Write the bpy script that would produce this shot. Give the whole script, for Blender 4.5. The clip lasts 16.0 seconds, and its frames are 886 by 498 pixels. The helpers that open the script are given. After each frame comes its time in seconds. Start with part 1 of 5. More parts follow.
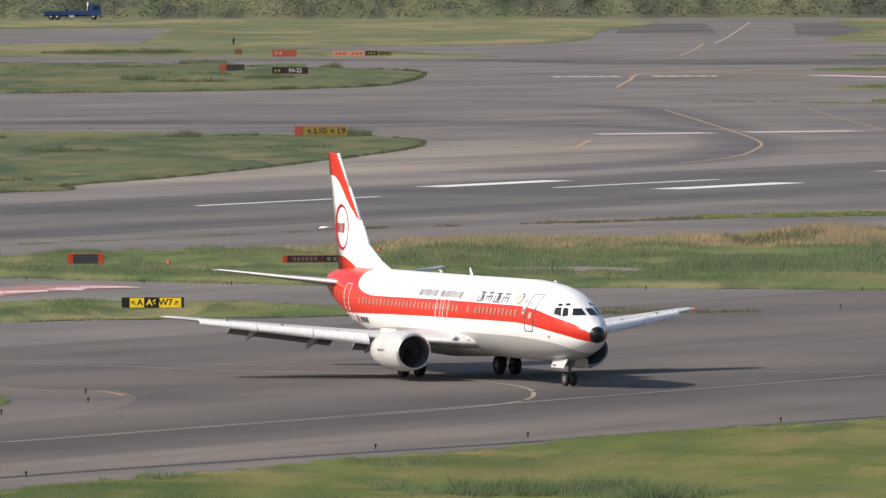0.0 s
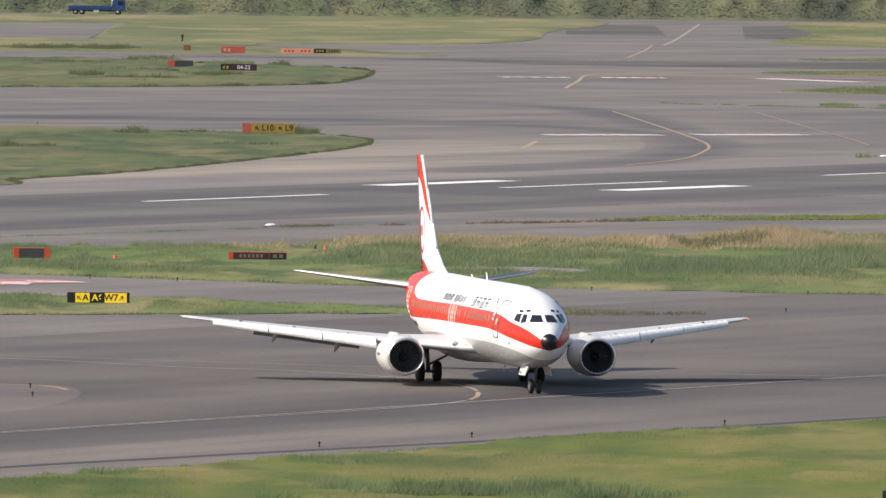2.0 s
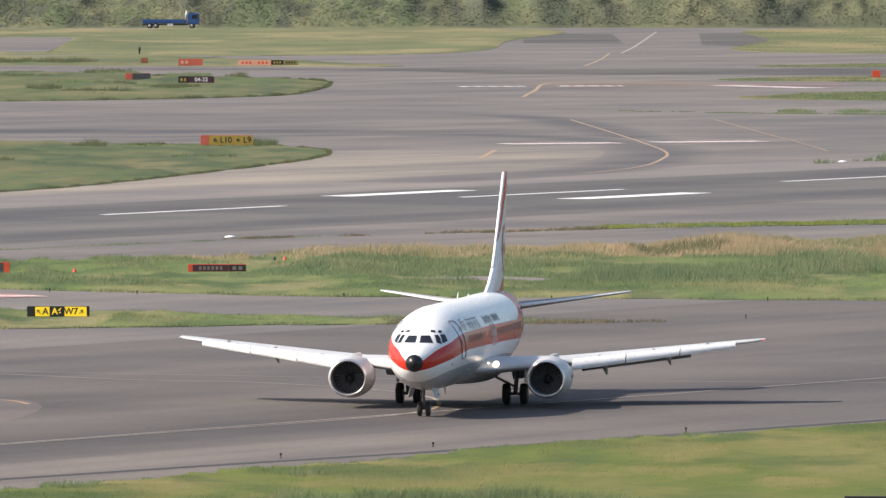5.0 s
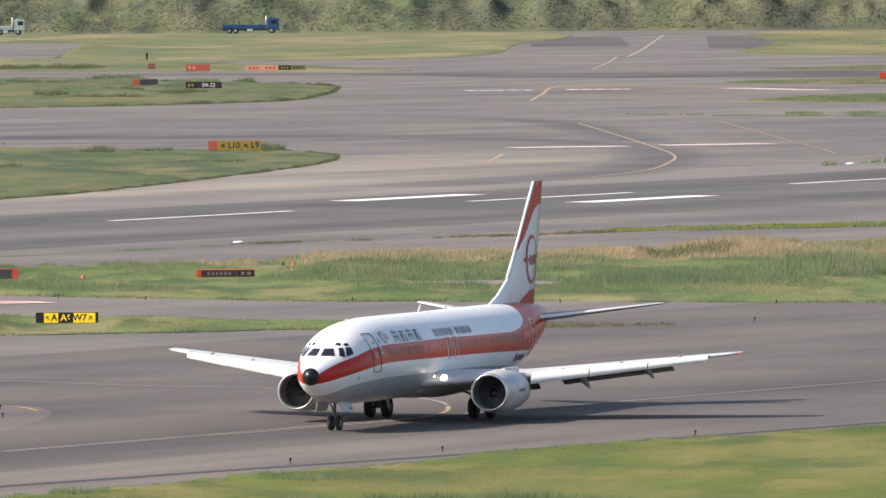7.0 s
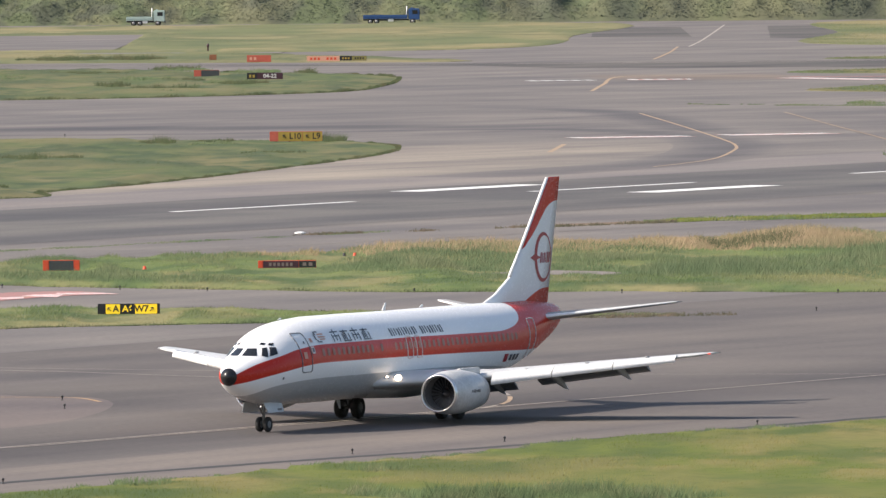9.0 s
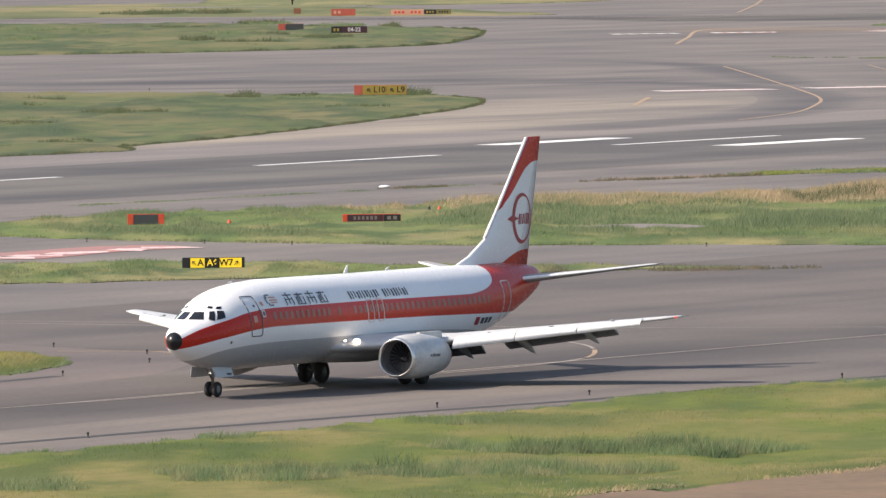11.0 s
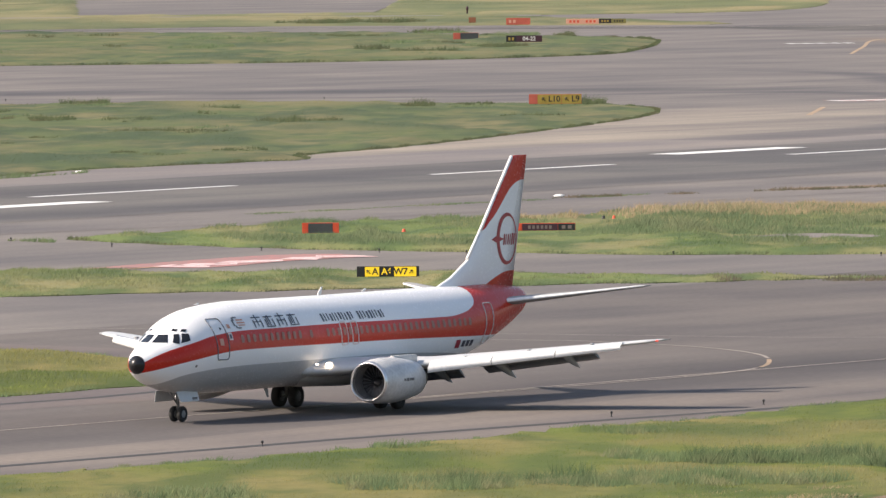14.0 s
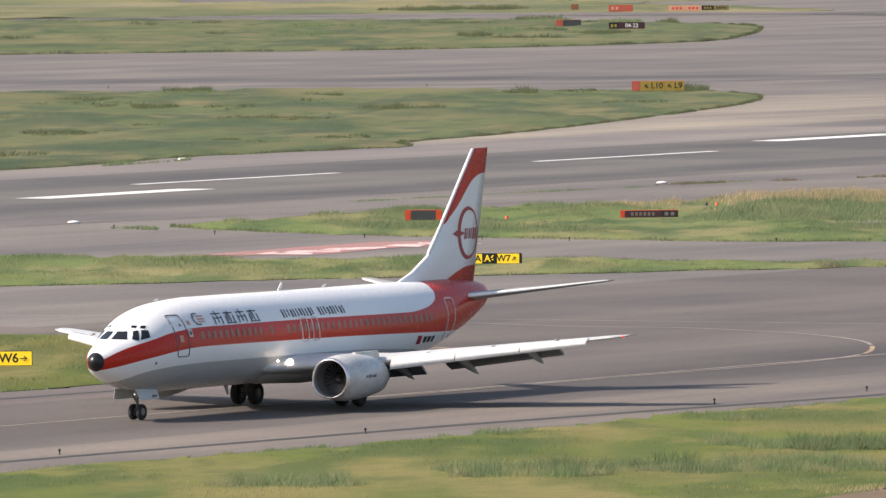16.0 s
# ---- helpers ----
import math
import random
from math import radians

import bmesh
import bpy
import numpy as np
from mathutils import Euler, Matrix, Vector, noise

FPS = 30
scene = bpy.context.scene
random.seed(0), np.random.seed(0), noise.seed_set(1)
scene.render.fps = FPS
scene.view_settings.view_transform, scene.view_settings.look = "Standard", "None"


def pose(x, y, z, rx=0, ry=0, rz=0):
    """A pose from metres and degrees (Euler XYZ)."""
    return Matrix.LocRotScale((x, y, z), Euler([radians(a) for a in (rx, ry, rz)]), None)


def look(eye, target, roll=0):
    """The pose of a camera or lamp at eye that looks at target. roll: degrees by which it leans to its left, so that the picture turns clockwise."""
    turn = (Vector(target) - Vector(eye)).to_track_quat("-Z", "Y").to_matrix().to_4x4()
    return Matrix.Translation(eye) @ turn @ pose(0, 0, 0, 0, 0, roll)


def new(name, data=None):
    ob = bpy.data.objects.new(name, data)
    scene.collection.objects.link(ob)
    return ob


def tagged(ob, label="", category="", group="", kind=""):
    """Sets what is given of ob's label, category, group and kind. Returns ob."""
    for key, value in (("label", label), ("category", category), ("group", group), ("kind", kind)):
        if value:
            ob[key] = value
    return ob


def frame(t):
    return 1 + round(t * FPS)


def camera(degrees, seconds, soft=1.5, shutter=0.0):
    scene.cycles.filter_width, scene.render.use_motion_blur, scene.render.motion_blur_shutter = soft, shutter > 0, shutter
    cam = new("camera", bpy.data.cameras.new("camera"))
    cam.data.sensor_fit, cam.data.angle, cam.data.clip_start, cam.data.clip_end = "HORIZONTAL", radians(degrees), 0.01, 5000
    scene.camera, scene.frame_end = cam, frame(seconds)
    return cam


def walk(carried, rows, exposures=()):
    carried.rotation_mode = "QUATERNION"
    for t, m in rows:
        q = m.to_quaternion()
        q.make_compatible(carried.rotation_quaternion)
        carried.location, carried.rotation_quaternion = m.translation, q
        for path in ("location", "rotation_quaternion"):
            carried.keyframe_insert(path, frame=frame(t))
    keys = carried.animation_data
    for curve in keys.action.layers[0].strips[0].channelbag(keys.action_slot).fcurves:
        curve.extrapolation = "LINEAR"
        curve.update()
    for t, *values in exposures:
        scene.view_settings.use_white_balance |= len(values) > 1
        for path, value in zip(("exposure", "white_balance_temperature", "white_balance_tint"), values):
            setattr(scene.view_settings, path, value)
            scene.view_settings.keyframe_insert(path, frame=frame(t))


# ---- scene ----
def aim(turn, dip, lean):
    """The tripod head on the terrace: degrees to the left, below level, and of lean."""
    return pose(0, 0, 25.28, 90 - dip, 0, turn) @ pose(0, 0, 0, 0, 0, lean)


cam = camera(4.0409, 16.0, soft=1.4)
PATH = [
    (0, aim(-0.0000, 1.6999, -0.120)),
    (0.5, aim(-0.2079, 1.7300, -0.226)),
    (1, aim(-0.2847, 1.6905, -0.096)),
    (1.5, aim(-0.2627, 1.6519, 0.138)),
    (2, aim(-0.2454, 1.7035, 0.594)),
    (2.5, aim(-0.2886, 1.7151, 0.600)),
    (3, aim(-0.4072, 1.6509, 0.432)),
    (3.2, aim(-0.4541, 1.6454, 0.274)),
    (5.5, aim(-0.4323, 1.6673, -0.145)),
    (6, aim(-0.4430, 1.6768, -0.364)),
    (6.5, aim(-0.4515, 1.6589, -0.394)),
    (7, aim(-0.3926, 1.6378, -0.313)),
    (7.5, aim(-0.3420, 1.6380, -0.371)),
    (8, aim(-0.3157, 1.6450, -0.413)),
    (8.5, aim(-0.3754, 1.6439, -0.534)),
    (9, aim(-0.1113, 1.6797, -0.445)),
    (9.2, aim(-0.0321, 1.6896, -0.269)),
    (11.3, aim(0.3545, 1.9096, -0.583)),
    (11.5, aim(0.4095, 1.9148, -0.612)),
    (12, aim(0.5391, 1.8861, -0.700)),
    (12.5, aim(0.6968, 1.8645, -0.701)),
    (13, aim(0.8604, 1.8663, -0.430)),
    (13.5, aim(0.9886, 1.8657, -0.412)),
    (14, aim(1.0729, 1.8404, -0.456)),
    (14.5, aim(1.1972, 1.8720, -0.424)),
    (15, aim(1.3939, 1.8971, -0.537)),
    (15.5, aim(1.5336, 1.8878, -0.524)),
    (16, aim(1.5430, 1.8955, -0.536)),
]
EXPOSURES = [(0, 0.20, 6500, 10), (1.5, 0.38, 6500, 10), (3, 0.53, 6500, 10), (5.5, 0.66, 6520, 10), (9, 0.68, 6560, 10.5),
             (12.5, 0.71, 6720, 11.5), (16, 0.71, 6740, 11.5)]
walk(cam, PATH, EXPOSURES)

# ---- light: afternoon sun from the side, light haze ----
SUN = Vector((-1.22, -0.3, 1.0)).normalized()
world = bpy.data.worlds.new("sky")
scene.world = world
world.use_nodes = True
wn = world.node_tree.nodes
sky = wn.new("ShaderNodeTexSky")
sky.sky_type, sky.sun_disc = "NISHITA", False
sky.sun_elevation = math.asin(SUN.z)
sky.sun_rotation = math.atan2(SUN.x, SUN.y)
sky.dust_density = 2.0
world.node_tree.links.new(sky.outputs[0], wn["Background"].inputs[0])
wn["Background"].inputs[1].default_value = 0.11
sun_data = bpy.data.lights.new("sun", "SUN")
sun_data.energy, sun_data.angle, sun_data.color = 4.0, radians(0.6), (1.0, 0.895, 0.78)
sun_ob = new("sun", sun_data)
sun_ob.matrix_world = look(SUN * 300 + Vector((0, 600, 0)), (0, 600, 0))


# ---- materials ----
def nodes_of(m):
    m.use_nodes = True
    nt = m.node_tree
    return nt, nt.nodes, nt.links, nt.nodes["Principled BSDF"]


def math_node(nt, op, a, b=None, c=None, clamp=False):
    n = nt.nodes.new("ShaderNodeMath")
    n.operation, n.use_clamp = op, clamp
    for i, v in enumerate((a, b, c)):
        if v is None:
            continue
        if isinstance(v, (int, float)):
            n.inputs[i].default_value = v
        else:
            nt.links.new(v, n.inputs[i])
    return n.outputs[0]


def mix_node(nt, fac, a, b, blend="MIX"):
    n = nt.nodes.new("ShaderNodeMix")
    n.data_type, n.blend_type = "RGBA", blend
    for k, v in ((0, fac), (6, a), (7, b)):
        if isinstance(v, (int, float)):
            n.inputs[k].default_value = v
        elif isinstance(v, tuple):
            n.inputs[k].default_value = (*v, 1)
        else:
            nt.links.new(v, n.inputs[k])
    return n.outputs[2]


def noise_node(nt, scale, detail=4, stretch=(1, 1, 1), turn=0.0, source="Object"):
    tc = nt.nodes.new("ShaderNodeTexCoord")
    mp = nt.nodes.new("ShaderNodeMapping")
    mp.vector_type = "TEXTURE"
    mp.inputs["Rotation"].default_value = (0, 0, radians(turn))
    mp.inputs["Scale"].default_value = stretch
    n = nt.nodes.new("ShaderNodeTexNoise")
    n.inputs["Scale"].default_value, n.inputs["Detail"].default_value = scale, detail
    nt.links.new(tc.outputs[source], mp.inputs[0])
    nt.links.new(mp.outputs[0], n.inputs["Vector"])
    return n.outputs[0]


def spread(nt, v, lo, hi):
    n = nt.nodes.new("ShaderNodeMapRange")
    n.inputs["From Min"].default_value, n.inputs["From Max"].default_value = lo, hi
    nt.links.new(v, n.inputs[0])
    return n.outputs[0]


def simple(name, base, rough=0.5, metal=0.0, scale=3.0, amount=0.12, bump=0.0):
    """Paint or metal with fine and broad wear."""
    m = bpy.data.materials.new(name)
    nt, ns, ln, bs = nodes_of(m)
    fine, broad = noise_node(nt, scale * 6, 5), noise_node(nt, scale * 0.6, 3)
    v = math_node(nt, "ADD", math_node(nt, "MULTIPLY", fine, 0.5), math_node(nt, "MULTIPLY", broad, 0.5))
    k = spread(nt, v, 0.35, 0.65)
    dark = tuple(c * (1 - amount) for c in base)
    light = tuple(min(1, c * (1 + amount * 0.6)) for c in base)
    ln.new(mix_node(nt, k, dark, light), bs.inputs["Base Color"])
    bs.inputs["Metallic"].default_value = metal
    ln.new(math_node(nt, "ADD", math_node(nt, "MULTIPLY", fine, 0.16), rough - 0.08), bs.inputs["Roughness"])
    if bump:
        b = ns.new("ShaderNodeBump")
        b.inputs["Strength"].default_value = bump
        ln.new(fine, b.inputs["Height"])
        ln.new(b.outputs[0], bs.inputs["Normal"])
    return m


def glow(name, color, strength):
    m = bpy.data.materials.new(name)
    nt, ns, ln, bs = nodes_of(m)
    bs.inputs["Base Color"].default_value = (*color, 1)
    bs.inputs["Emission Color"].default_value = (*color, 1)
    bs.inputs["Emission Strength"].default_value = strength
    return m


ALONG = 62.0  # the runway's and taxiway's bearing, degrees from +x


def asphalt(name, tone, warm=1.08, streak=0.24, worn=None, tint=(1, 1, 1.03)):
    """Worn asphalt: streaks along the traffic, patches, grit; worn: the tone towards which the mesh's wear takes it."""
    m = bpy.data.materials.new(name)
    nt, ns, ln, bs = nodes_of(m)
    streaks = noise_node(nt, 1.0, 5, (60, 3.0, 1), ALONG)
    wide = noise_node(nt, 1.0, 3, (160, 14, 1), ALONG)
    patch = noise_node(nt, 0.05, 4)
    grit = noise_node(nt, 2.5, 6)
    v = math_node(nt, "ADD", math_node(nt, "MULTIPLY", streaks, 0.3), math_node(nt, "MULTIPLY", wide, 0.7))
    v = math_node(nt, "ADD", math_node(nt, "MULTIPLY", v, 0.6), math_node(nt, "MULTIPLY", patch, 0.4))
    k = spread(nt, v, 0.40, 0.62)
    col = mix_node(nt, k, (tone * (1 - streak) * warm, tone * (1 - streak), tone * (1 - streak) * 1.0),
                   (tone * (1 + streak) * warm * 1.03, tone * (1 + streak), tone * (1 + streak) * 0.90))
    col = mix_node(nt, spread(nt, grit, 0.3, 0.7), col, mix_node(nt, 1.0, col, (0.8, 0.8, 0.8), "MULTIPLY"))
    if worn:
        at = ns.new("ShaderNodeAttribute")
        at.attribute_name = "wear"
        ragged = math_node(nt, "MULTIPLY", at.outputs["Fac"], spread(nt, streaks, 0.1, 0.45), clamp=True)
        k = worn / tone
        col = mix_node(nt, ragged, col, mix_node(nt, 1.0, col, tuple(k * c for c in tint), "MULTIPLY"))
    ln.new(col, bs.inputs["Base Color"])
    bs.inputs["Roughness"].default_value = 0.88
    bs.inputs["Specular IOR Level"].default_value = 0.25
    b = ns.new("ShaderNodeBump")
    b.inputs["Strength"].default_value = 0.25
    ln.new(grit, b.inputs["Height"])
    ln.new(b.outputs[0], bs.inputs["Normal"])
    return m


def grass_mat(name, green, dry, dark, scale=0.06):
    """Meadow grass: patches of fresh, dry and dark growth, taller growth duller, and a tone of its own for each blade."""
    m = bpy.data.materials.new(name)
    nt, ns, ln, bs = nodes_of(m)
    p1 = noise_node(nt, scale * 1.6, 5, (1.0, 3.2, 1), 8)
    p2 = noise_node(nt, scale * 3.6, 6, (1.0, 2.6, 1), -6)
    p3 = noise_node(nt, scale * 0.5, 3, (1.0, 2.0, 1))
    col = mix_node(nt, math_node(nt, "MULTIPLY", spread(nt, p1, 0.44, 0.60), 0.95), green, dry)
    col = mix_node(nt, math_node(nt, "MULTIPLY", spread(nt, p2, 0.48, 0.62), 0.8), col, dark)
    col = mix_node(nt, math_node(nt, "MULTIPLY", spread(nt, p3, 0.5, 0.68), 0.55), col, green)
    p4 = noise_node(nt, 1.3, 6, (1.2, 1.6, 1))
    col = mix_node(nt, math_node(nt, "MULTIPLY", spread(nt, p4, 0.46, 0.70), 0.35), col, dark)
    at = ns.new("ShaderNodeAttribute")
    at.attribute_name = "growth"
    col = mix_node(nt, math_node(nt, "MULTIPLY", spread(nt, at.outputs["Fac"], 0.42, 0.85), 0.8), col, mix_node(nt, spread(nt, p3, 0.46, 0.62), dark, dry))
    geo = ns.new("ShaderNodeNewGeometry")
    k = math_node(nt, "ADD", math_node(nt, "MULTIPLY", geo.outputs["Random Per Island"], 0.2), 0.9)
    vm = ns.new("ShaderNodeVectorMath")
    vm.operation = "SCALE"
    ln.new(col, vm.inputs[0])
    ln.new(k, vm.inputs["Scale"])
    ln.new(vm.outputs[0], bs.inputs["Base Color"])
    bs.inputs["Roughness"].default_value = 0.8
    bs.inputs["Specular IOR Level"].default_value = 0.15
    return m


M_PAVE = asphalt("taxiway_asphalt", 0.166)
M_NEAR = asphalt("near_taxiway_asphalt", 0.124, 1.10)
M_NEAR_LANE = asphalt("worn_near_asphalt", 0.124, 1.10, worn=0.084)
M_RUN = asphalt("runway_asphalt", 0.138, 1.04, 0.24)
M_LANE = asphalt("worn_taxiway_asphalt", 0.166, worn=0.100, tint=(0.97, 1, 1.10))
M_LOOP = asphalt("worn_exit_asphalt", 0.170, worn=0.108, tint=(0.97, 1, 1.10))
M_STAIN = asphalt("rust_stained_asphalt", 0.166, worn=0.172, tint=(1.13, 1.0, 0.87))
M_RUN_LANE = asphalt("worn_runway_asphalt", 0.138, 1.04, 0.24, 0.100, (1, 1, 1.08))
M_PALE_LANE = asphalt("bleached_asphalt", 0.166, worn=0.25, tint=(1.04, 1, 0.90))
M_NEAR_PALE = asphalt("bleached_near_asphalt", 0.124, 1.10, worn=0.185, tint=(1.04, 1, 0.93))
M_LIGHT = asphalt("pale_shoulder_asphalt", 0.20, 1.10, 0.15)
M_DARK = asphalt("dark_asphalt", 0.110, 1.06, 0.3)
M_TAN = asphalt("tan_asphalt", 0.140, 1.16, 0.22)
M_SEAL = simple("sealing_tar", (0.045, 0.043, 0.042), 0.8)
M_SOIL = simple("brown_soil", (0.17, 0.115, 0.07), 0.95, 0, 0.3, 0.3)
M_GRASS = grass_mat("meadow_grass", (0.114, 0.136, 0.030), (0.196, 0.168, 0.064), (0.062, 0.090, 0.027))
M_GRASS_VERGE = grass_mat("verge_grass", (0.128, 0.164, 0.058), (0.215, 0.195, 0.095), (0.060, 0.096, 0.040), 0.06)
M_GRASS_FAR = grass_mat("far_meadow_grass", (0.104, 0.126, 0.052), (0.172, 0.156, 0.078), (0.056, 0.080, 0.042), 0.06)
M_FIELD = grass_mat("dry_field_grass", (0.148, 0.160, 0.076), (0.255, 0.216, 0.114), (0.104, 0.124, 0.062), 0.02)
M_TALL = grass_mat("tall_dark_grass", (0.092, 0.130, 0.062), (0.135, 0.148, 0.080), (0.070, 0.102, 0.052), 0.2)
M_STALK = grass_mat("bluish_tall_grass", (0.092, 0.130, 0.056), (0.150, 0.152, 0.078), (0.064, 0.098, 0.046), 0.3)
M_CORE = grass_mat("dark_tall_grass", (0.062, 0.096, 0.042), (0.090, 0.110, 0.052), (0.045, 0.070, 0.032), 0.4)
M_REED = grass_mat("dry_reeds", (0.225, 0.178, 0.102), (0.300, 0.222, 0.142), (0.150, 0.138, 0.076), 0.1)
# leaf tones kept pale and bluish: distance haze is in the colour
M_BUSH = grass_mat("shrub_leaves", (0.118, 0.142, 0.076), (0.172, 0.172, 0.098), (0.074, 0.082, 0.062), 0.07)
M_BUSH_DRY = grass_mat("withered_weeds", (0.085, 0.080, 0.052), (0.135, 0.105, 0.075), (0.060, 0.062, 0.042), 0.3)
# dark blade colour: carries the shade along turf rims, and serves dark tufts
M_EDGE = grass_mat("shaded_edge_and_tuft_grass", (0.060, 0.080, 0.036), (0.085, 0.085, 0.045), (0.045, 0.058, 0.030), 0.2)
M_WHITE_LINE = simple("white_road_paint", (0.74, 0.74, 0.72), 0.7, 0, 0.6, 0.18)
M_FAINT = simple("worn_pale_paint", (0.35, 0.31, 0.27), 0.8, 0, 0.5, 0.3)
M_YELLOW_LINE = simple("orange_road_paint", (0.42, 0.27, 0.14), 0.75, 0, 0.5, 0.3)
M_FADED = simple("faded_orange_paint", (0.36, 0.26, 0.17), 0.8, 0, 0.5, 0.3)
M_GHOST = simple("ghost_of_orange_paint", (0.25, 0.19, 0.14), 0.8, 0, 0.4, 0.35)
M_RED_LINE = simple("red_road_paint", (0.42, 0.18, 0.16), 0.75, 0, 0.5, 0.25)
def worn_paint(name, paint, bare, scale, low, high):
    """Road paint flaked off down to the asphalt in patches."""
    m = bpy.data.materials.new(name)
    nt, ns, ln, bs = nodes_of(m)
    flake = noise_node(nt, scale, 6, (1.0, 0.22, 1))
    fine = noise_node(nt, scale * 5, 4)
    v = math_node(nt, "ADD", math_node(nt, "MULTIPLY", flake, 0.75), math_node(nt, "MULTIPLY", fine, 0.25))
    ln.new(mix_node(nt, spread(nt, v, low, high), bare, paint), bs.inputs["Base Color"])
    bs.inputs["Roughness"].default_value = 0.8
    return m


M_RED_WORN = worn_paint("flaked_red_paint", (0.44, 0.17, 0.155), (0.215, 0.175, 0.162), 0.9, 0.44, 0.56)
M_WHITE_WORN = worn_paint("flaked_white_paint", (0.76, 0.66, 0.65), (0.48, 0.22, 0.20), 1.4, 0.42, 0.56)
M_WHITE = simple("white_gloss_paint", (0.82, 0.82, 0.81), 0.28, 0, 0.7, 0.05)
M_GREY = simple("grey_paint", (0.34, 0.35, 0.36), 0.4, 0, 0.9, 0.1)
M_WING = simple("wing_grey_paint", (0.56, 0.57, 0.57), 0.38, 0, 0.8, 0.08)
M_FLAP = simple("flap_grey_paint", (0.22, 0.23, 0.24), 0.5, 0, 1.2, 0.2)
M_METAL = simple("polished_aluminium", (0.70, 0.70, 0.70), 0.3, 0.85, 1.5, 0.1)
M_BLACK = simple("black_paint", (0.012, 0.012, 0.014), 0.3, 0, 2, 0.2)
M_FANBLADE = simple("dark_fan_blade", (0.13, 0.13, 0.14), 0.5, 0.2, 4, 0.3)
M_DARKMETAL = simple("dark_titanium", (0.06, 0.06, 0.065), 0.4, 0.6, 4, 0.3)
M_RUBBER = simple("tyre_rubber", (0.018, 0.018, 0.018), 0.8, 0, 4, 0.25)
M_RIM = simple("wheel_hub_metal", (0.27, 0.27, 0.27), 0.45, 0.5, 5, 0.2)
M_CRIMSON = simple("crimson_paint", (0.36, 0.02, 0.035), 0.35, 0, 2, 0.05)
M_INK = simple("navy_ink_paint", (0.035, 0.04, 0.06), 0.4, 0, 2, 0.1)
M_PALE = simple("pale_outline_paint", (0.75, 0.62, 0.58), 0.5, 0, 3, 0.1)
M_OUTLINE = simple("grey_outline_paint", (0.16, 0.16, 0.17), 0.5, 0, 3, 0.1)
M_PANE = simple("dark_window_glass", (0.02, 0.022, 0.026), 0.08, 0, 2, 0.2)
M_CABIN = simple("shaded_cabin_window", (0.38, 0.165, 0.12), 0.5, 0, 2, 0.2)
M_SIGN_Y = glow("lit_yellow_sign_sheet", (0.80, 0.54, 0.02), 0.32)
M_SIGN_O = simple("orange_sign_housing", (0.62, 0.075, 0.03), 0.5, 0, 2, 0.12)
M_SIGN_K = simple("black_sign_sheet", (0.016, 0.016, 0.018), 0.5, 0, 2, 0.2)
M_SIGN_P = simple("dark_maroon_sign_sheet", (0.055, 0.018, 0.03), 0.5, 0, 2, 0.2)
M_SIGN_W = simple("white_sign_letters", (0.7, 0.7, 0.68), 0.5, 0, 2, 0.1)
M_PINK = simple("faded_pink_sheet", (0.62, 0.33, 0.24), 0.6, 0, 2, 0.1)
M_BLUE = simple("blue_truck_paint", (0.025, 0.075, 0.22), 0.4, 0, 1, 0.1)
M_TEAL = simple("pale_green_truck_paint", (0.38, 0.48, 0.44), 0.4, 0, 1, 0.1)
M_LAMP = glow("landing_light", (1.0, 0.80, 0.60), 3.6)
M_NACELLE = simple("nacelle_paint", (0.58, 0.58, 0.57), 0.38, 0, 1.3, 0.22)
M_DUCT = simple("dark_duct", (0.17, 0.17, 0.175), 0.5, 0.2, 2, 0.2)
# white tailplane painted grey so that its underside looks shaded
M_TAILPLANE = simple("tailplane_paint", (0.34, 0.345, 0.35), 0.7, 0, 0.9, 0.1)
M_TAILPLANE.node_tree.nodes["Principled BSDF"].inputs["Specular IOR Level"].default_value = 0.1
M_DULL_Y = simple("dull_yellow_sheet", (0.36, 0.25, 0.045), 0.6, 0, 2, 0.15)
# black sign backs, lifted to grey to paint in the haze before them
M_BACK = simple("hazed_dark_sheet", (0.05, 0.054, 0.058), 0.6, 0, 2, 0.25)
M_OLIVE = simple("olive_sign_sheet", (0.21, 0.19, 0.06), 0.6, 0, 2, 0.15)
M_RUST = simple("rust_brown_sheet", (0.26, 0.10, 0.05), 0.6, 0, 2, 0.2)
# orange of the far signs, with distance haze mixed into the colour
M_FAR_O = simple("hazed_orange_sheet", (0.47, 0.10, 0.065), 0.6, 0, 2, 0.15)
M_DIM = simple("dim_sign_marks", (0.19, 0.15, 0.14), 0.6, 0, 2, 0.15)
M_NAV = glow("red_wing_light", (0.9, 0.12, 0.08), 0.6)


# ---- helpers of the builder ----
def mesh_of(name, verts, faces, material, smooth=False):
    me = bpy.data.meshes.new(name)
    me.from_pydata([tuple(v) for v in verts], [], faces)
    me.materials.append(material)
    if smooth:
        me.polygons.foreach_set("use_smooth", [True] * len(me.polygons))
    me.update()
    return me


def part(name, bm, material, parent=None, label=""):
    """One mesh object from a bmesh, or from a mesh, under a thing or a part."""
    if isinstance(bm, bmesh.types.BMesh):
        me = bpy.data.meshes.new(name)
        bmesh.ops.recalc_face_normals(bm, faces=bm.faces)
        bm.to_mesh(me)
        bm.free()
        me.materials.append(material)
    else:
        me = bm
    ob = new(name, me)
    if parent:
        ob.parent = parent
    return tagged(ob, label)


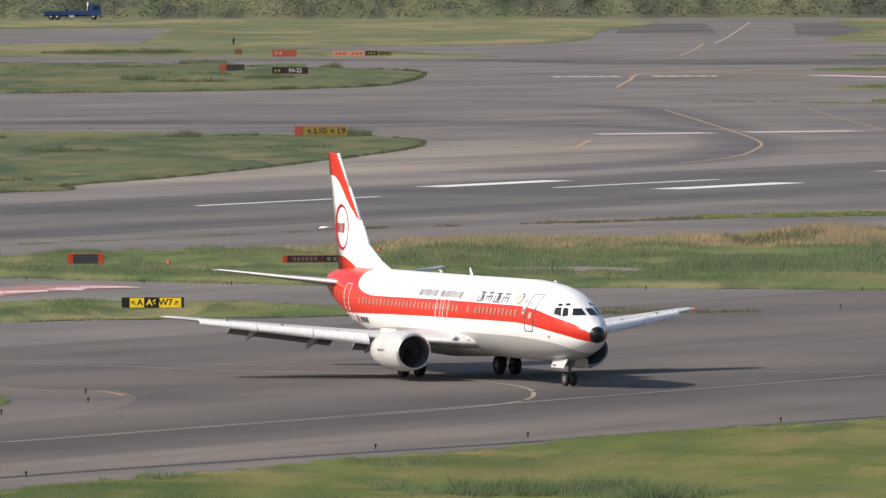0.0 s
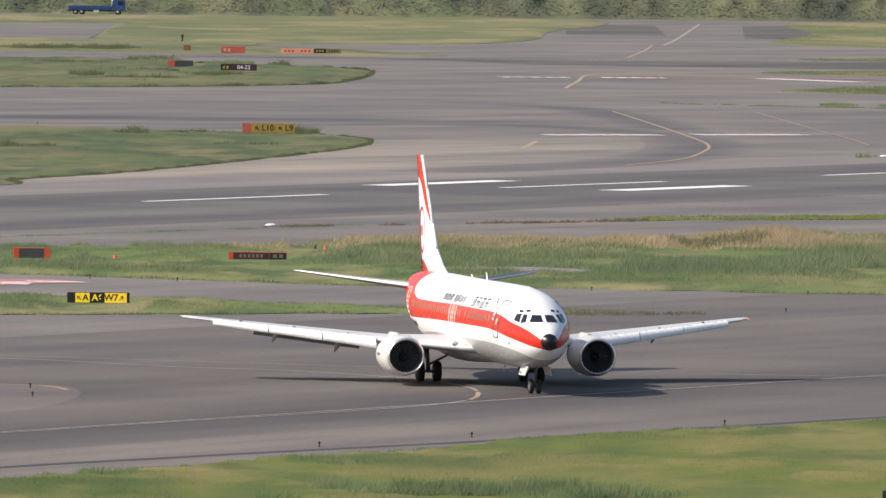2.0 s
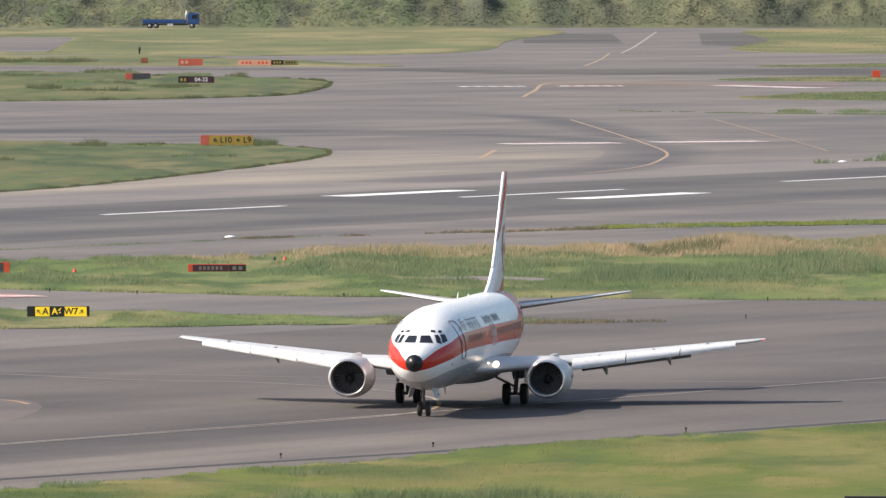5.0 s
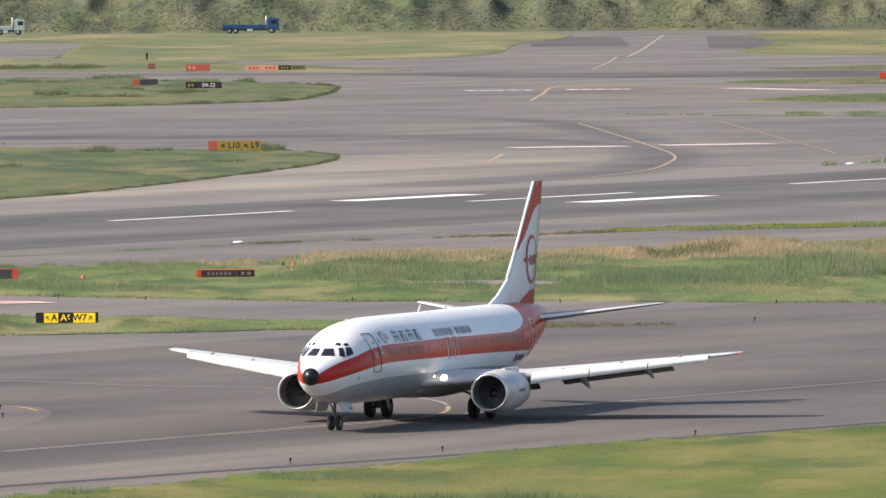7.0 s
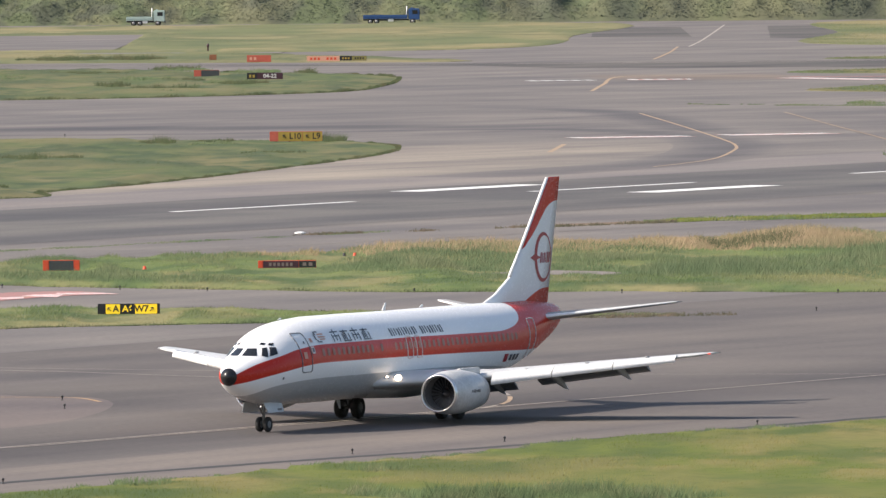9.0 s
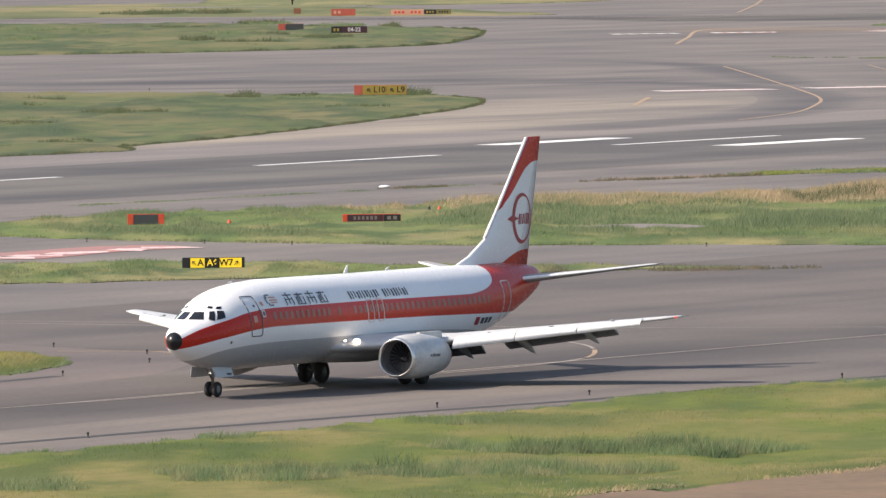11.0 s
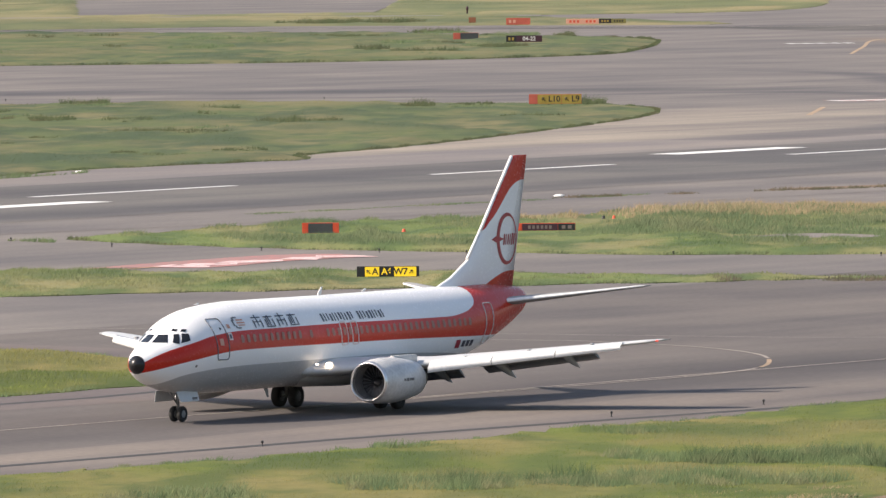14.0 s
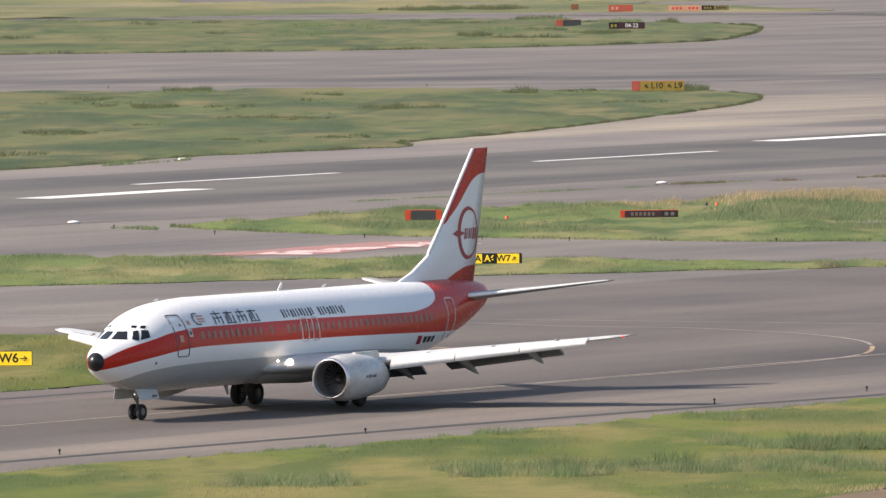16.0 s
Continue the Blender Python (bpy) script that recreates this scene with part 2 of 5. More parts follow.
def block(x0, x1, y0, y1, z0, z1, bevel=0.0, bm=None):
    bm = bm or bmesh.new()
    r = bmesh.ops.create_cube(bm, size=1)
    for v in r["verts"]:
        v.co = ((x0 + x1) / 2 + v.co.x * (x1 - x0), (y0 + y1) / 2 + v.co.y * (y1 - y0), (z0 + z1) / 2 + v.co.z * (z1 - z0))
    if bevel:
        edges = list({e for v in r["verts"] for e in v.link_edges})
        bmesh.ops.bevel(bm, geom=edges, offset=bevel, segments=2, affect="EDGES")
    return bm


def turned(profile, seg=28, axis="x", smooth=True, squash=None, cap=True):
    """A body of revolution from (along, radius) pairs."""
    bm = bmesh.new()
    rings = []
    for a, r in profile:
        ring = []
        for i in range(seg):
            w = 2 * math.pi * i / seg
            c, s = r * math.cos(w), r * math.sin(w)
            if squash and s < 0:
                s *= squash
            ring.append(bm.verts.new((a, c, s) if axis == "x" else (c, a, s) if axis == "y" else (c, s, a)))
        rings.append(ring)
    for p, q in zip(rings, rings[1:]):
        for i in range(seg):
            f = bm.faces.new((p[i], p[(i + 1) % seg], q[(i + 1) % seg], q[i]))
            f.smooth = smooth
    for ring in (rings[0], rings[-1]) if cap else ():
        bm.faces.new([bm.verts.new(v.co) for v in ring])
    return bm


def rod(bm, a, b, r, seg=10):
    a, b = Vector(a), Vector(b)
    q = (b - a).to_track_quat("Z", "Y").to_matrix()
    ring = [[bm.verts.new(p + q @ Vector((r * math.cos(2 * math.pi * i / seg), r * math.sin(2 * math.pi * i / seg), 0)))
             for i in range(seg)] for p in (a, b)]
    for i in range(seg):
        bm.faces.new((ring[0][i], ring[0][(i + 1) % seg], ring[1][(i + 1) % seg], ring[1][i])).smooth = True
    bm.faces.new(ring[0][::-1])
    bm.faces.new(ring[1])
    return bm


def curve_through(pts, steps=8, closed=False):
    """A smooth line through plan points."""
    out, n = [], len(pts)
    span = range(n) if closed else range(n - 1)
    for i in span:
        g = [Vector(pts[(i + k) % n] if closed else pts[max(0, min(n - 1, i + k))]) for k in (-1, 0, 1, 2)]
        for j in range(steps):
            t = j / steps
            out.append(0.5 * (2 * g[1] + (g[2] - g[0]) * t + (2 * g[0] - 5 * g[1] + 4 * g[2] - g[3]) * t * t
                              + (3 * g[1] - g[0] - 3 * g[2] + g[3]) * t ** 3))
    if not closed:
        out.append(Vector(pts[-1]))
    return out


# ---- the ground ----
D_AL = Vector((math.cos(radians(ALONG)), math.sin(radians(ALONG))))
N_AL = Vector((-D_AL.y, D_AL.x))


def plan(u, v, at=(0.0, 600.0)):
    """A plan point u metres along the runway's bearing and v to its left of a datum."""
    p = Vector(at) + D_AL * u + N_AL * v
    return (p.x, p.y)


def sheet(name, outline, z, material, label="", thick=0.0, kind="structure"):
    from mathutils.geometry import tessellate_polygon
    pts = [Vector((p[0], p[1], z)) for p in outline]
    tris = [tuple(t) for t in tessellate_polygon([pts])]
    n = len(pts)
    if thick:
        pts += [Vector((p.x, p.y, z - thick)) for p in pts]
        tris += [(i, (i + 1) % n, n + (i + 1) % n, n + i) for i in range(n)]
    me = mesh_of(name, pts, tris, material)
    bm = bmesh.new()
    bm.from_mesh(me)
    bmesh.ops.recalc_face_normals(bm, faces=bm.faces)
    if sum(f.normal.z * f.calc_area() for f in bm.faces) < 0:
        bmesh.ops.reverse_faces(bm, faces=bm.faces)
    bm.to_mesh(me)
    bm.free()
    return tagged(new(name, me), label, "", "", kind)


def stripe(name, pts, width, z, material, parent=None, gaps=None):
    """A painted line of that width along plan points; gaps: (paint, bare) lengths."""
    bm = bmesh.new()
    total = 0.0
    for a, b in zip(pts, pts[1:]):
        a, b = Vector(a[:2]), Vector(b[:2])
        d = (b - a)
        L = d.length
        if L < 1e-6:
            continue
        d /= L
        n = Vector((-d.y, d.x)) * width / 2
        pieces = [(0, L)]
        if gaps:
            pieces, x = [], 0.0
            while x < L:
                pieces.append((x, min(L, x + gaps[0])))
                x += sum(gaps)
        for p, q in pieces:
            c = [a + d * p - n, a + d * q - n, a + d * q + n, a + d * p + n]
            bm.faces.new([bm.verts.new((w.x, w.y, z)) for w in c])
    return part(name, bm, material, parent)


def lane(name, pts, width, z, material, parent=None, fade=0.12):
    """A worn lane that fades out to both sides and at its ends."""
    pts = [Vector(p[:2]) for p in pts]
    n = len(pts)
    verts, faces, wear = [], [], []
    for i, p in enumerate(pts):
        d = (pts[min(n - 1, i + 1)] - pts[max(0, i - 1)]).normalized()
        side = Vector((-d.y, d.x))
        end = min(1.0, min(i, n - 1 - i) / max(1, n * fade))
        for k, w in ((-1, 0), (-0.45, 0.75), (0, 1), (0.45, 0.75), (1, 0)):
            q = p + side * width * k
            verts.append((q.x, q.y, z))
            wear.append(w * end)
    for i in range(n - 1):
        for k in range(4):
            a = i * 5 + k
            faces.append((a, a + 1, a + 6, a + 5))
    me = mesh_of(name, verts, faces, material)
    at = me.attributes.new("wear", "FLOAT", "POINT")
    at.data.foreach_set("value", wear)
    return part(name, me, material, parent)


def straight(a, b, n=12):
    return [Vector(a).lerp(Vector(b), k / n) for k in range(n + 1)]


def inside(px, py, poly):
    ok = np.zeros(len(px), bool)
    n = len(poly)
    for i in range(n):
        x0, y0 = poly[i][0], poly[i][1]
        x1, y1 = poly[(i + 1) % n][0], poly[(i + 1) % n][1]
        if y0 == y1:
            continue
        hit = ((y0 > py) != (y1 > py)) & (px < (x1 - x0) * (py - y0) / (y1 - y0) + x0)
        ok ^= hit
    return ok


def lattice(px, py, seed):
    """Smooth value noise over plan points, 0 to 1."""
    i, j = np.floor(px).astype(np.int64), np.floor(py).astype(np.int64)
    u, v = px - i, py - j
    u, v = u * u * (3 - 2 * u), v * v * (3 - 2 * v)

    def cell(a, b):
        q = (a * 374761393 + b * 668265263 + seed * 974634533) & 0xFFFFFFFF
        q = ((q ^ (q >> 13)) * 1274126177) & 0xFFFFFFFF
        return ((q ^ (q >> 16)) & 0xFFFF) / 65535.0
    return (cell(i, j) * (1 - u) + cell(i + 1, j) * u) * (1 - v) + (cell(i, j + 1) * (1 - u) + cell(i + 1, j + 1) * u) * v


def growth(px, py, seed, size):
    """How high the sward stands, 0 to 1: broad stands, tussocks and tufts."""
    a = lattice(px / size, py / (size * 2.4), seed)
    b = lattice(px / (size * 0.36) + 9, py / (size * 0.9), seed + 1)
    c = lattice(px / (size * 0.12), py / (size * 0.32) + 5, seed + 2)
    return np.clip(0.5 + (a - 0.5) * 1.1 + (b - 0.5) * 0.75 + (c - 0.5) * 0.45, 0, 1)


def rim_distance(px, py, poly):
    """Distance of plan points from an outline."""
    best = np.full(len(px), 1e9)
    for k in range(len(poly)):
        ax, ay = poly[k][0], poly[k][1]
        bx, by = poly[(k + 1) % len(poly)][0], poly[(k + 1) % len(poly)][1]
        dx, dy = bx - ax, by - ay
        t = np.clip(((px - ax) * dx + (py - ay) * dy) / (dx * dx + dy * dy + 1e-9), 0, 1)
        best = np.minimum(best, np.hypot(px - ax - t * dx, py - ay - t * dy))
    return best


SIGN_SPOTS = [(-17.0, 735, 2.0), (-36.6, 598.5, 1.0), (-8.6, 820.5, 2.1), (-23.3, 818.2, 1.4), (-11.8, 1217.3, 2.8), (-19.5, 1607, 2.5), (-27.4, 1634, 1.9), (-22.2, 1763, 1.9),
              (-13.2, 1764.5, 2.5), (-9.0, 1768, 2.1), (-29.0, 1784, 0.7), (-5.0, 845.5, 0.8), (-17.9, 819.8, 0.4), (-31.3, 1879.8, 0.4), (8.2, 811, 5.0)]


APRON = [(-64, 2084), (-44.9, 2087), (-44.9, 1984), (-46, 1897), (-90, 1888), (-100, 2084)]
TRACK = [(-130, 1880), (-20, 1862), (-20, 1850), (-130, 1866)]
SLIVER = [(3.4, 803), (8, 802), (12.2, 801.5), (12.8, 806), (9, 810.5), (6, 808.5)]
BARE = [APRON, TRACK, SLIVER]


class Sward:
    """The uneven top of a meadow on a regular plan grid, tapered towards its rim."""

    def __init__(self, poly, clip, cell, height, seed, size):
        xs, ys = [q[0] for q in poly], [q[1] for q in poly]
        x0, x1, y0, y1 = max(min(xs), clip[0]), min(max(xs), clip[1]), max(min(ys), clip[2]), min(max(ys), clip[3])
        self.gx, self.gy = np.arange(x0, x1 + cell[0], cell[0]), np.arange(y0, y1 + cell[1], cell[1])
        px, py = [a.ravel() for a in np.meshgrid(self.gx, self.gy)]
        self.inside = inside(px, py, poly)
        for o in BARE:
            self.inside &= ~inside(px, py, o)
        fade = np.clip(rim_distance(px, py, poly) / (height * 6 + 0.6), 0, 1) * self.inside
        g = growth(px, py, seed, size)
        # mown low round the signs, on the side that they are read from
        for sx, sy, half in SIGN_SPOTS:
            k = np.clip((np.abs(px - sx) - half) / 1.5, 0, 1)
            k = np.maximum(k, np.clip(np.maximum(sy - 14 - py, py - sy - 2) / 5, 0, 1))
            fade = fade * (0.06 + 0.94 * k)
        self.grow = g * fade
        self.z = np.where(self.inside, 0.048 + fade * height * (0.15 + 0.85 * g), -0.12)
        self.px, self.py = px, py

    def sample(self, field, x, y):
        nx, ny = len(self.gx), len(self.gy)
        u = np.clip((x - self.gx[0]) / (self.gx[1] - self.gx[0]), 0, nx - 1.001)
        v = np.clip((y - self.gy[0]) / (self.gy[1] - self.gy[0]), 0, ny - 1.001)
        i, j = u.astype(int), v.astype(int)
        u, v = u - i, v - j
        f = field.reshape(ny, nx)
        return (f[j, i] * (1 - u) + f[j, i + 1] * u) * (1 - v) + (f[j + 1, i] * (1 - u) + f[j + 1, i + 1] * u) * v

    def mesh(self, name, material):
        nx, ny = len(self.gx), len(self.gy)
        k = (np.arange(ny - 1)[:, None] * nx + np.arange(nx - 1)[None]).ravel()
        quads = np.stack([k, k + 1, k + nx + 1, k + nx], 1)
        quads = quads[self.inside[quads].any(1)]
        me = mesh_of(name, np.stack([self.px, self.py, self.z], 1).tolist(), quads.tolist(), material, True)
        me.attributes.new("growth", "FLOAT", "POINT").data.foreach_set("value", self.grow.astype(np.float32))
        return me


def soft_normals(me, n, rng):
    """Blades curve and overlap: they take the light as a soft upward-facing sward does."""
    d = np.repeat(np.stack([rng.normal(-0.05, 0.3, n), -np.abs(rng.normal(0, 0.3, n)) - 0.15, np.ones(n)], 1), 3, axis=0)
    d /= np.linalg.norm(d, axis=1)[:, None]
    me.normals_split_custom_set(d.tolist())


def blades(name, poly, per_m2, height, width, material, z, label, seed, rough=0.5, clump=9.0, clip=None, keep=None, rim=0.0, sward=None, tall=None):
    """Upright grass blades over an outline, or along its rim, taller in clumps or with the sward under them; one mesh of stuff."""
    rng = np.random.default_rng(seed)
    xs, ys = [p[0] for p in poly], [p[1] for p in poly]
    x0, x1, y0, y1 = min(xs), max(xs), min(ys), max(ys)
    if clip:
        x0, x1, y0, y1 = max(x0, clip[0]), min(x1, clip[1]), max(y0, clip[2]), min(y1, clip[3])
    if rim:
        a = np.array([(p[0], p[1]) for p in poly])
        d = np.roll(a, -1, 0) - a
        n = int(np.hypot(d[:, 0], d[:, 1]).sum() * per_m2)
        share = np.hypot(d[:, 0], d[:, 1])
        i = rng.choice(len(a), n, p=share / share.sum())
        q = a[i] + d[i] * rng.random(n)[:, None]
        px, py = q[:, 0] + rng.normal(0, rim * 0.3, n), q[:, 1] + rng.normal(0, rim, n)
        ok = (px > x0) & (px < x1) & (py > y0) & (py < y1)
    else:
        n = int((x1 - x0) * (y1 - y0) * per_m2)
        px, py = rng.uniform(x0, x1, n), rng.uniform(y0, y1, n)
        ok = inside(px, py, poly)
    for o in BARE:
        ok &= ~inside(px, py, o)
    px, py = px[ok], py[ok]
    wave = (np.sin(px / clump * 2.1 + 1.3 * np.sin(py / clump)) + np.sin(py / clump * 1.3 + 2 * np.sin(px / clump * 0.7 + seed))
            + np.sin((px + py) / clump * 0.43 + seed))
    if keep is not None:
        ok = wave > keep
        px, py, wave = px[ok], py[ok], wave[ok]
    base, grow = np.full(len(px), float(z)), np.zeros(len(px))
    if sward:
        base, grow = sward.sample(sward.z, px, py) - 0.03, sward.sample(sward.grow, px, py)
        if tall is not None:
            ok = grow > tall
            px, py, wave, base, grow = px[ok], py[ok], wave[ok], base[ok], grow[ok]
    n = len(px)
    h = height * (0.65 + rng.random(n) * 0.7) * ((0.45 + 1.1 * grow) if sward else (1 + rough * 0.33 * wave))
    h = np.maximum(h, height * 0.25)
    a = rng.uniform(-1.25, 0.12, n)
    w = width * (0.6 + rng.random(n) * 0.8)
    lx, ly = rng.normal(0.15, 0.45, n) * h, np.abs(rng.normal(0, 0.5, n)) * h
    co = np.empty((n, 3, 3))
    co[:, 0] = np.stack([px - np.cos(a) * w, py - np.sin(a) * w, base], 1)
    co[:, 1] = np.stack([px + np.cos(a) * w, py + np.sin(a) * w, base], 1)
    co[:, 2] = np.stack([px + lx, py + ly, base + h], 1)
    me = bpy.data.meshes.new(name)
    me.vertices.add(3 * n)
    me.vertices.foreach_set("co", co.ravel())
    me.loops.add(3 * n)
    me.loops.foreach_set("vertex_index", np.arange(3 * n, dtype=np.int32))
    me.polygons.add(n)
    me.polygons.foreach_set("loop_start", np.arange(0, 3 * n, 3, dtype=np.int32))
    me.materials.append(material)
    me.update(calc_edges=True)
    me.attributes.new("growth", "FLOAT", "POINT").data.foreach_set("value", np.repeat(grow, 3).astype(np.float32))
    soft_normals(me, n, rng)
    return tagged(new(name, me), label, "grass", "", "stuff")


def meadow(name, outline, label, seed, per_m2, height, width, material=None, steps=6, wobble=0.5, clip=None, swell=0.0, cell=(0.7, 2.0), size=7.0, edge=0.0):
    """A raised turf area with a ragged rim and an uneven top, and its blades."""
    rng = random.Random(seed)
    pts = curve_through(outline, steps, closed=True)
    pts = [Vector((p.x + rng.uniform(-1, 1) * wobble * 0.4, p.y + rng.uniform(-1, 1) * wobble * 2.0)) for p in pts]
    material = material or M_GRASS
    turf = sheet("turf", pts, 0.045, material, label, 0.06)
    sward = None
    if swell:
        sward = Sward(pts, clip, cell, swell, seed, size)
        part("sward", sward.mesh("sward", material), material, turf)
    blades("grass", pts, per_m2, height, width, material, 0.03, "upright " + label, seed, clip=clip, sward=sward)
    # rim blades take a darker colour that stands in for shade there
    if name not in ("back_field", "right_field", "patch"):
        blades("edge_grass", pts, 26, edge or height * 1.15, width, M_EDGE if edge else M_TALL, 0.0, "overgrown grass edge, darkened for the shade at the rim", seed + 500, rough=0.9, clump=1.7, clip=clip, keep=-1.9 if edge else -0.7, rim=0.45)
    return pts, sward


def build_ground():
    sheet("ground", [(-2500, -300), (2500, -300), (2500, 4800), (-2500, 4800)], -0.06, M_SOIL, "flat brown airfield ground")
    sheet("pavement", [(-260, 380), (260, 380), (260, 2236), (-260, 2236)], 0.0, M_PAVE, "worn grey asphalt taxiways and aprons")
    # runway 60 m wide, its middle line through (-46.9, 910.5)
    c = (-46.9, 910.5)
    d = Vector((0.4598, 0.8880))
    n = Vector((-d.y, d.x))

    def at(u, v):
        p = Vector(c) + d * u + n * v
        return (p.x, p.y)

    run = sheet("runway", [at(-420, -30), at(620, -30), at(620, 16), at(-420, 16)], 0.012, M_RUN, "dark grey asphalt runway with rubber streaks")
    for k in range(-3, 7):
        stripe("centreline_dash", [at(60.9 * k, 0), at(60.9 * k + 30, 0)], 0.9, 0.02, M_WHITE_LINE, run)
    for u, v in ((-32, -10.5), (121, -10.5), (121, 10.5), (-32, 10.5)):
        w = 0.0 if v < 0 else -1
        stripe("touchdown_bar", [at(u + w, v), at(u + w + 23, v)], 3.0, 0.02, M_WHITE_LINE, run)
    sheet("shoulder", [at(-420, 16), at(300, 16), at(300, 34), at(-420, 34)], 0.010, M_LIGHT, "pale bleached asphalt runway shoulder")
    # worn dark lanes where wheels run
    for v, w in ((-23, 7), (7, 8.5)):
        lane("rubber_lane", straight(at(-420, v), at(620, v)), w, 0.016, M_RUN_LANE, run)
    # taxiway wheel lane and the sealed rim of the taxiway
    taxi = sheet("taxiway", [plan(-300, -26, (4.4, 604)), plan(330, -26, (4.4, 604)), plan(330, 58, (4.4, 604)), plan(-300, 58, (4.4, 604))],
                 0.004, M_NEAR, "grey asphalt taxiway with worn wheel lanes")
    lane("wheel_lane", straight(plan(-330, 1, (4.4, 604)), plan(120, 1, (4.4, 604))), 10, 0.0065, M_NEAR_LANE, taxi, 0.25)
    lane("wheel_lane", straight(plan(-330, 24, (4.4, 604)), plan(40, 24, (4.4, 604))), 12, 0.0060, M_NEAR_LANE, taxi)
    lane("bleached_lane", straight(plan(-330, -14, (4.4, 604)), plan(0, -15, (4.4, 604))), 9, 0.0055, M_NEAR_PALE, taxi)
    stripe("sealed_joint", [(-46, 484), (-14.5, 534.9), (-6.9, 545.9), (3.4, 560), (40, 616)], 0.9, 0.012, M_SEAL, taxi)
    stripe("sealed_joint", [(-21, 590), (-27, 577), (-60, 525)], 0.8, 0.012, M_SEAL, taxi)
    # bleached sweep of the rapid exit beside the far island
    lane("bleached_lane", curve_through([(-150, 812), (-105, 882), (-66, 938), (-48, 968), (-29, 1012), (-11, 1080), (0, 1136), (7, 1168), (14, 1196), (20, 1214)], 6), 24, 0.008, M_PALE_LANE, run, 0.22)
    lane("wheel_lane", straight((-150, 1302), (24, 1290)), 17, 0.006, M_LANE, run)
    sheet("shoulder", [(-50, 815), (-18, 858), (38, 945), (38, 962), (0, 912), (-52, 836)], 0.017, M_PAVE, "grey asphalt runway shoulder")
    sheet("shoulder", curve_through([(-60, 655), (-34, 640), (-24, 626), (-19, 619), (-16.2, 617.3), (-14.9, 609.5), (-15.6, 597), (-18, 586), (-24, 574), (-36, 557), (-75, 500)], 5, True), 0.009, M_TAN,
          "pale tan asphalt shoulder round the island")
    sheet("old_apron", APRON, 0.10, M_PAVE, "pale concrete apron patch")
    sheet("runway_far", [(-130, 1757), (-53.7, 1750), (7.8, 1738), (110, 1742), (110, 1668), (66, 1672), (18.7, 1688), (7, 1716), (-53, 1738), (-130, 1742)], 0.015, M_DARK,
          "dark asphalt strip of the crossing runway")
    stripe("edge_line", [(-130, 1752), (-53, 1744), (8, 1730), (110, 1738)], 1.2, 0.022, M_FAINT, taxi)
    # dark weathered panels on the far taxiway
    for o in ([(30, 2140), (45, 2145), (44, 2010), (28, 2015)], [(60, 2150), (76, 2160), (68, 1980), (56, 1990)]):
        sheet("weathered_panel", o, 0.014, M_DARK, "dark weathered asphalt panel")
    # darker lanes that wheels have worn round the bends
    lane("rubber_lane", curve_through([(-90, 1268), (-30, 1262), (8, 1275), (20, 1262), (26, 1240), (29, 1212), (29.6, 1185), (27, 1148), (20, 1112), (4, 1070)], 8), 5.5, 0.0105, M_LOOP, taxi)
    lane("rubber_lane", curve_through([(10, 1395), (20, 1370), (25.0, 1320), (28.0, 1270), (29.5, 1225), (29, 1170), (24, 1120)], 8), 5.0, 0.0095, M_LOOP, taxi)
    lane("rust_stain", straight((22, 1600), (50, 1604)), 32, 0.018, M_STAIN, taxi)
    # painted guide lines
    lead = curve_through([(-28, 656), (-19, 650.5), (-11.1, 642.2), (-5.3, 639.0), (-1.0, 633.6), (1.9, 628.0), (3.8, 621.3), (4.4, 614.5), (4.1, 606.5), (2.7, 600.6),
                          (0.4, 595.2), (-3.6, 588.0), (-7.5, 581.6), (-13.6, 571.0), (-17.3, 564.5), (-24.8, 553.0), (-60, 492)], 6)
    stripe("guide_line", lead[:42], 0.2, 0.024, M_FAINT, taxi)
    stripe("guide_line", lead[42:50], 0.24, 0.024, M_FADED, taxi)
    stripe("guide_line", lead[50:], 0.2, 0.024, M_FAINT, taxi)
    stripe("guide_line", [(-20, 560.8), (4.4, 603.6), (25.6, 641.0), (60, 703)], 0.24, 0.026, M_FAINT, taxi)
    stripe("guide_line", [(-60, 668), (-29.5, 659.7), (-8.2, 648.5), (5.3, 641.7), (40, 636)], 0.16, 0.022, M_FAINT, taxi)
    stripe("guide_line", curve_through([(-22, 618.5), (-17.2, 617.2), (-15.6, 612)]), 0.25, 0.02, M_YELLOW_LINE, taxi)
    stripe("guide_line", curve_through([(24.0, 1356), (27.0, 1285), (29.5, 1219), (30.1, 1190), (29.3, 1166), (26.3, 1130), (20.7, 1103)]), 0.32, 0.026, M_FADED, taxi)
    stripe("guide_line", curve_through([(39.6, 1358), (42.8, 1273), (44.9, 1221), (45.6, 1195)]), 0.4, 0.026, M_GHOST, taxi)
    stripe("guide_line", curve_through([(20.8, 1500), (23.0, 1550), (25.9, 1608), (35.4, 1615)]), 0.5, 0.026, M_FADED, taxi)
    stripe("guide_line", curve_through([(33.1, 1760), (36.8, 1830), (39.3, 1892)]), 0.4, 0.03, M_FADED, taxi)
    stripe("guide_line", curve_through([(41.0, 1892), (45.2, 1979), (53.2, 2171)]), 0.4, 0.03, M_FAINT, taxi)
    stripe("guide_line", [(12.2, 1165), (14.0, 1200)], 0.5, 0.026, M_FADED, taxi)
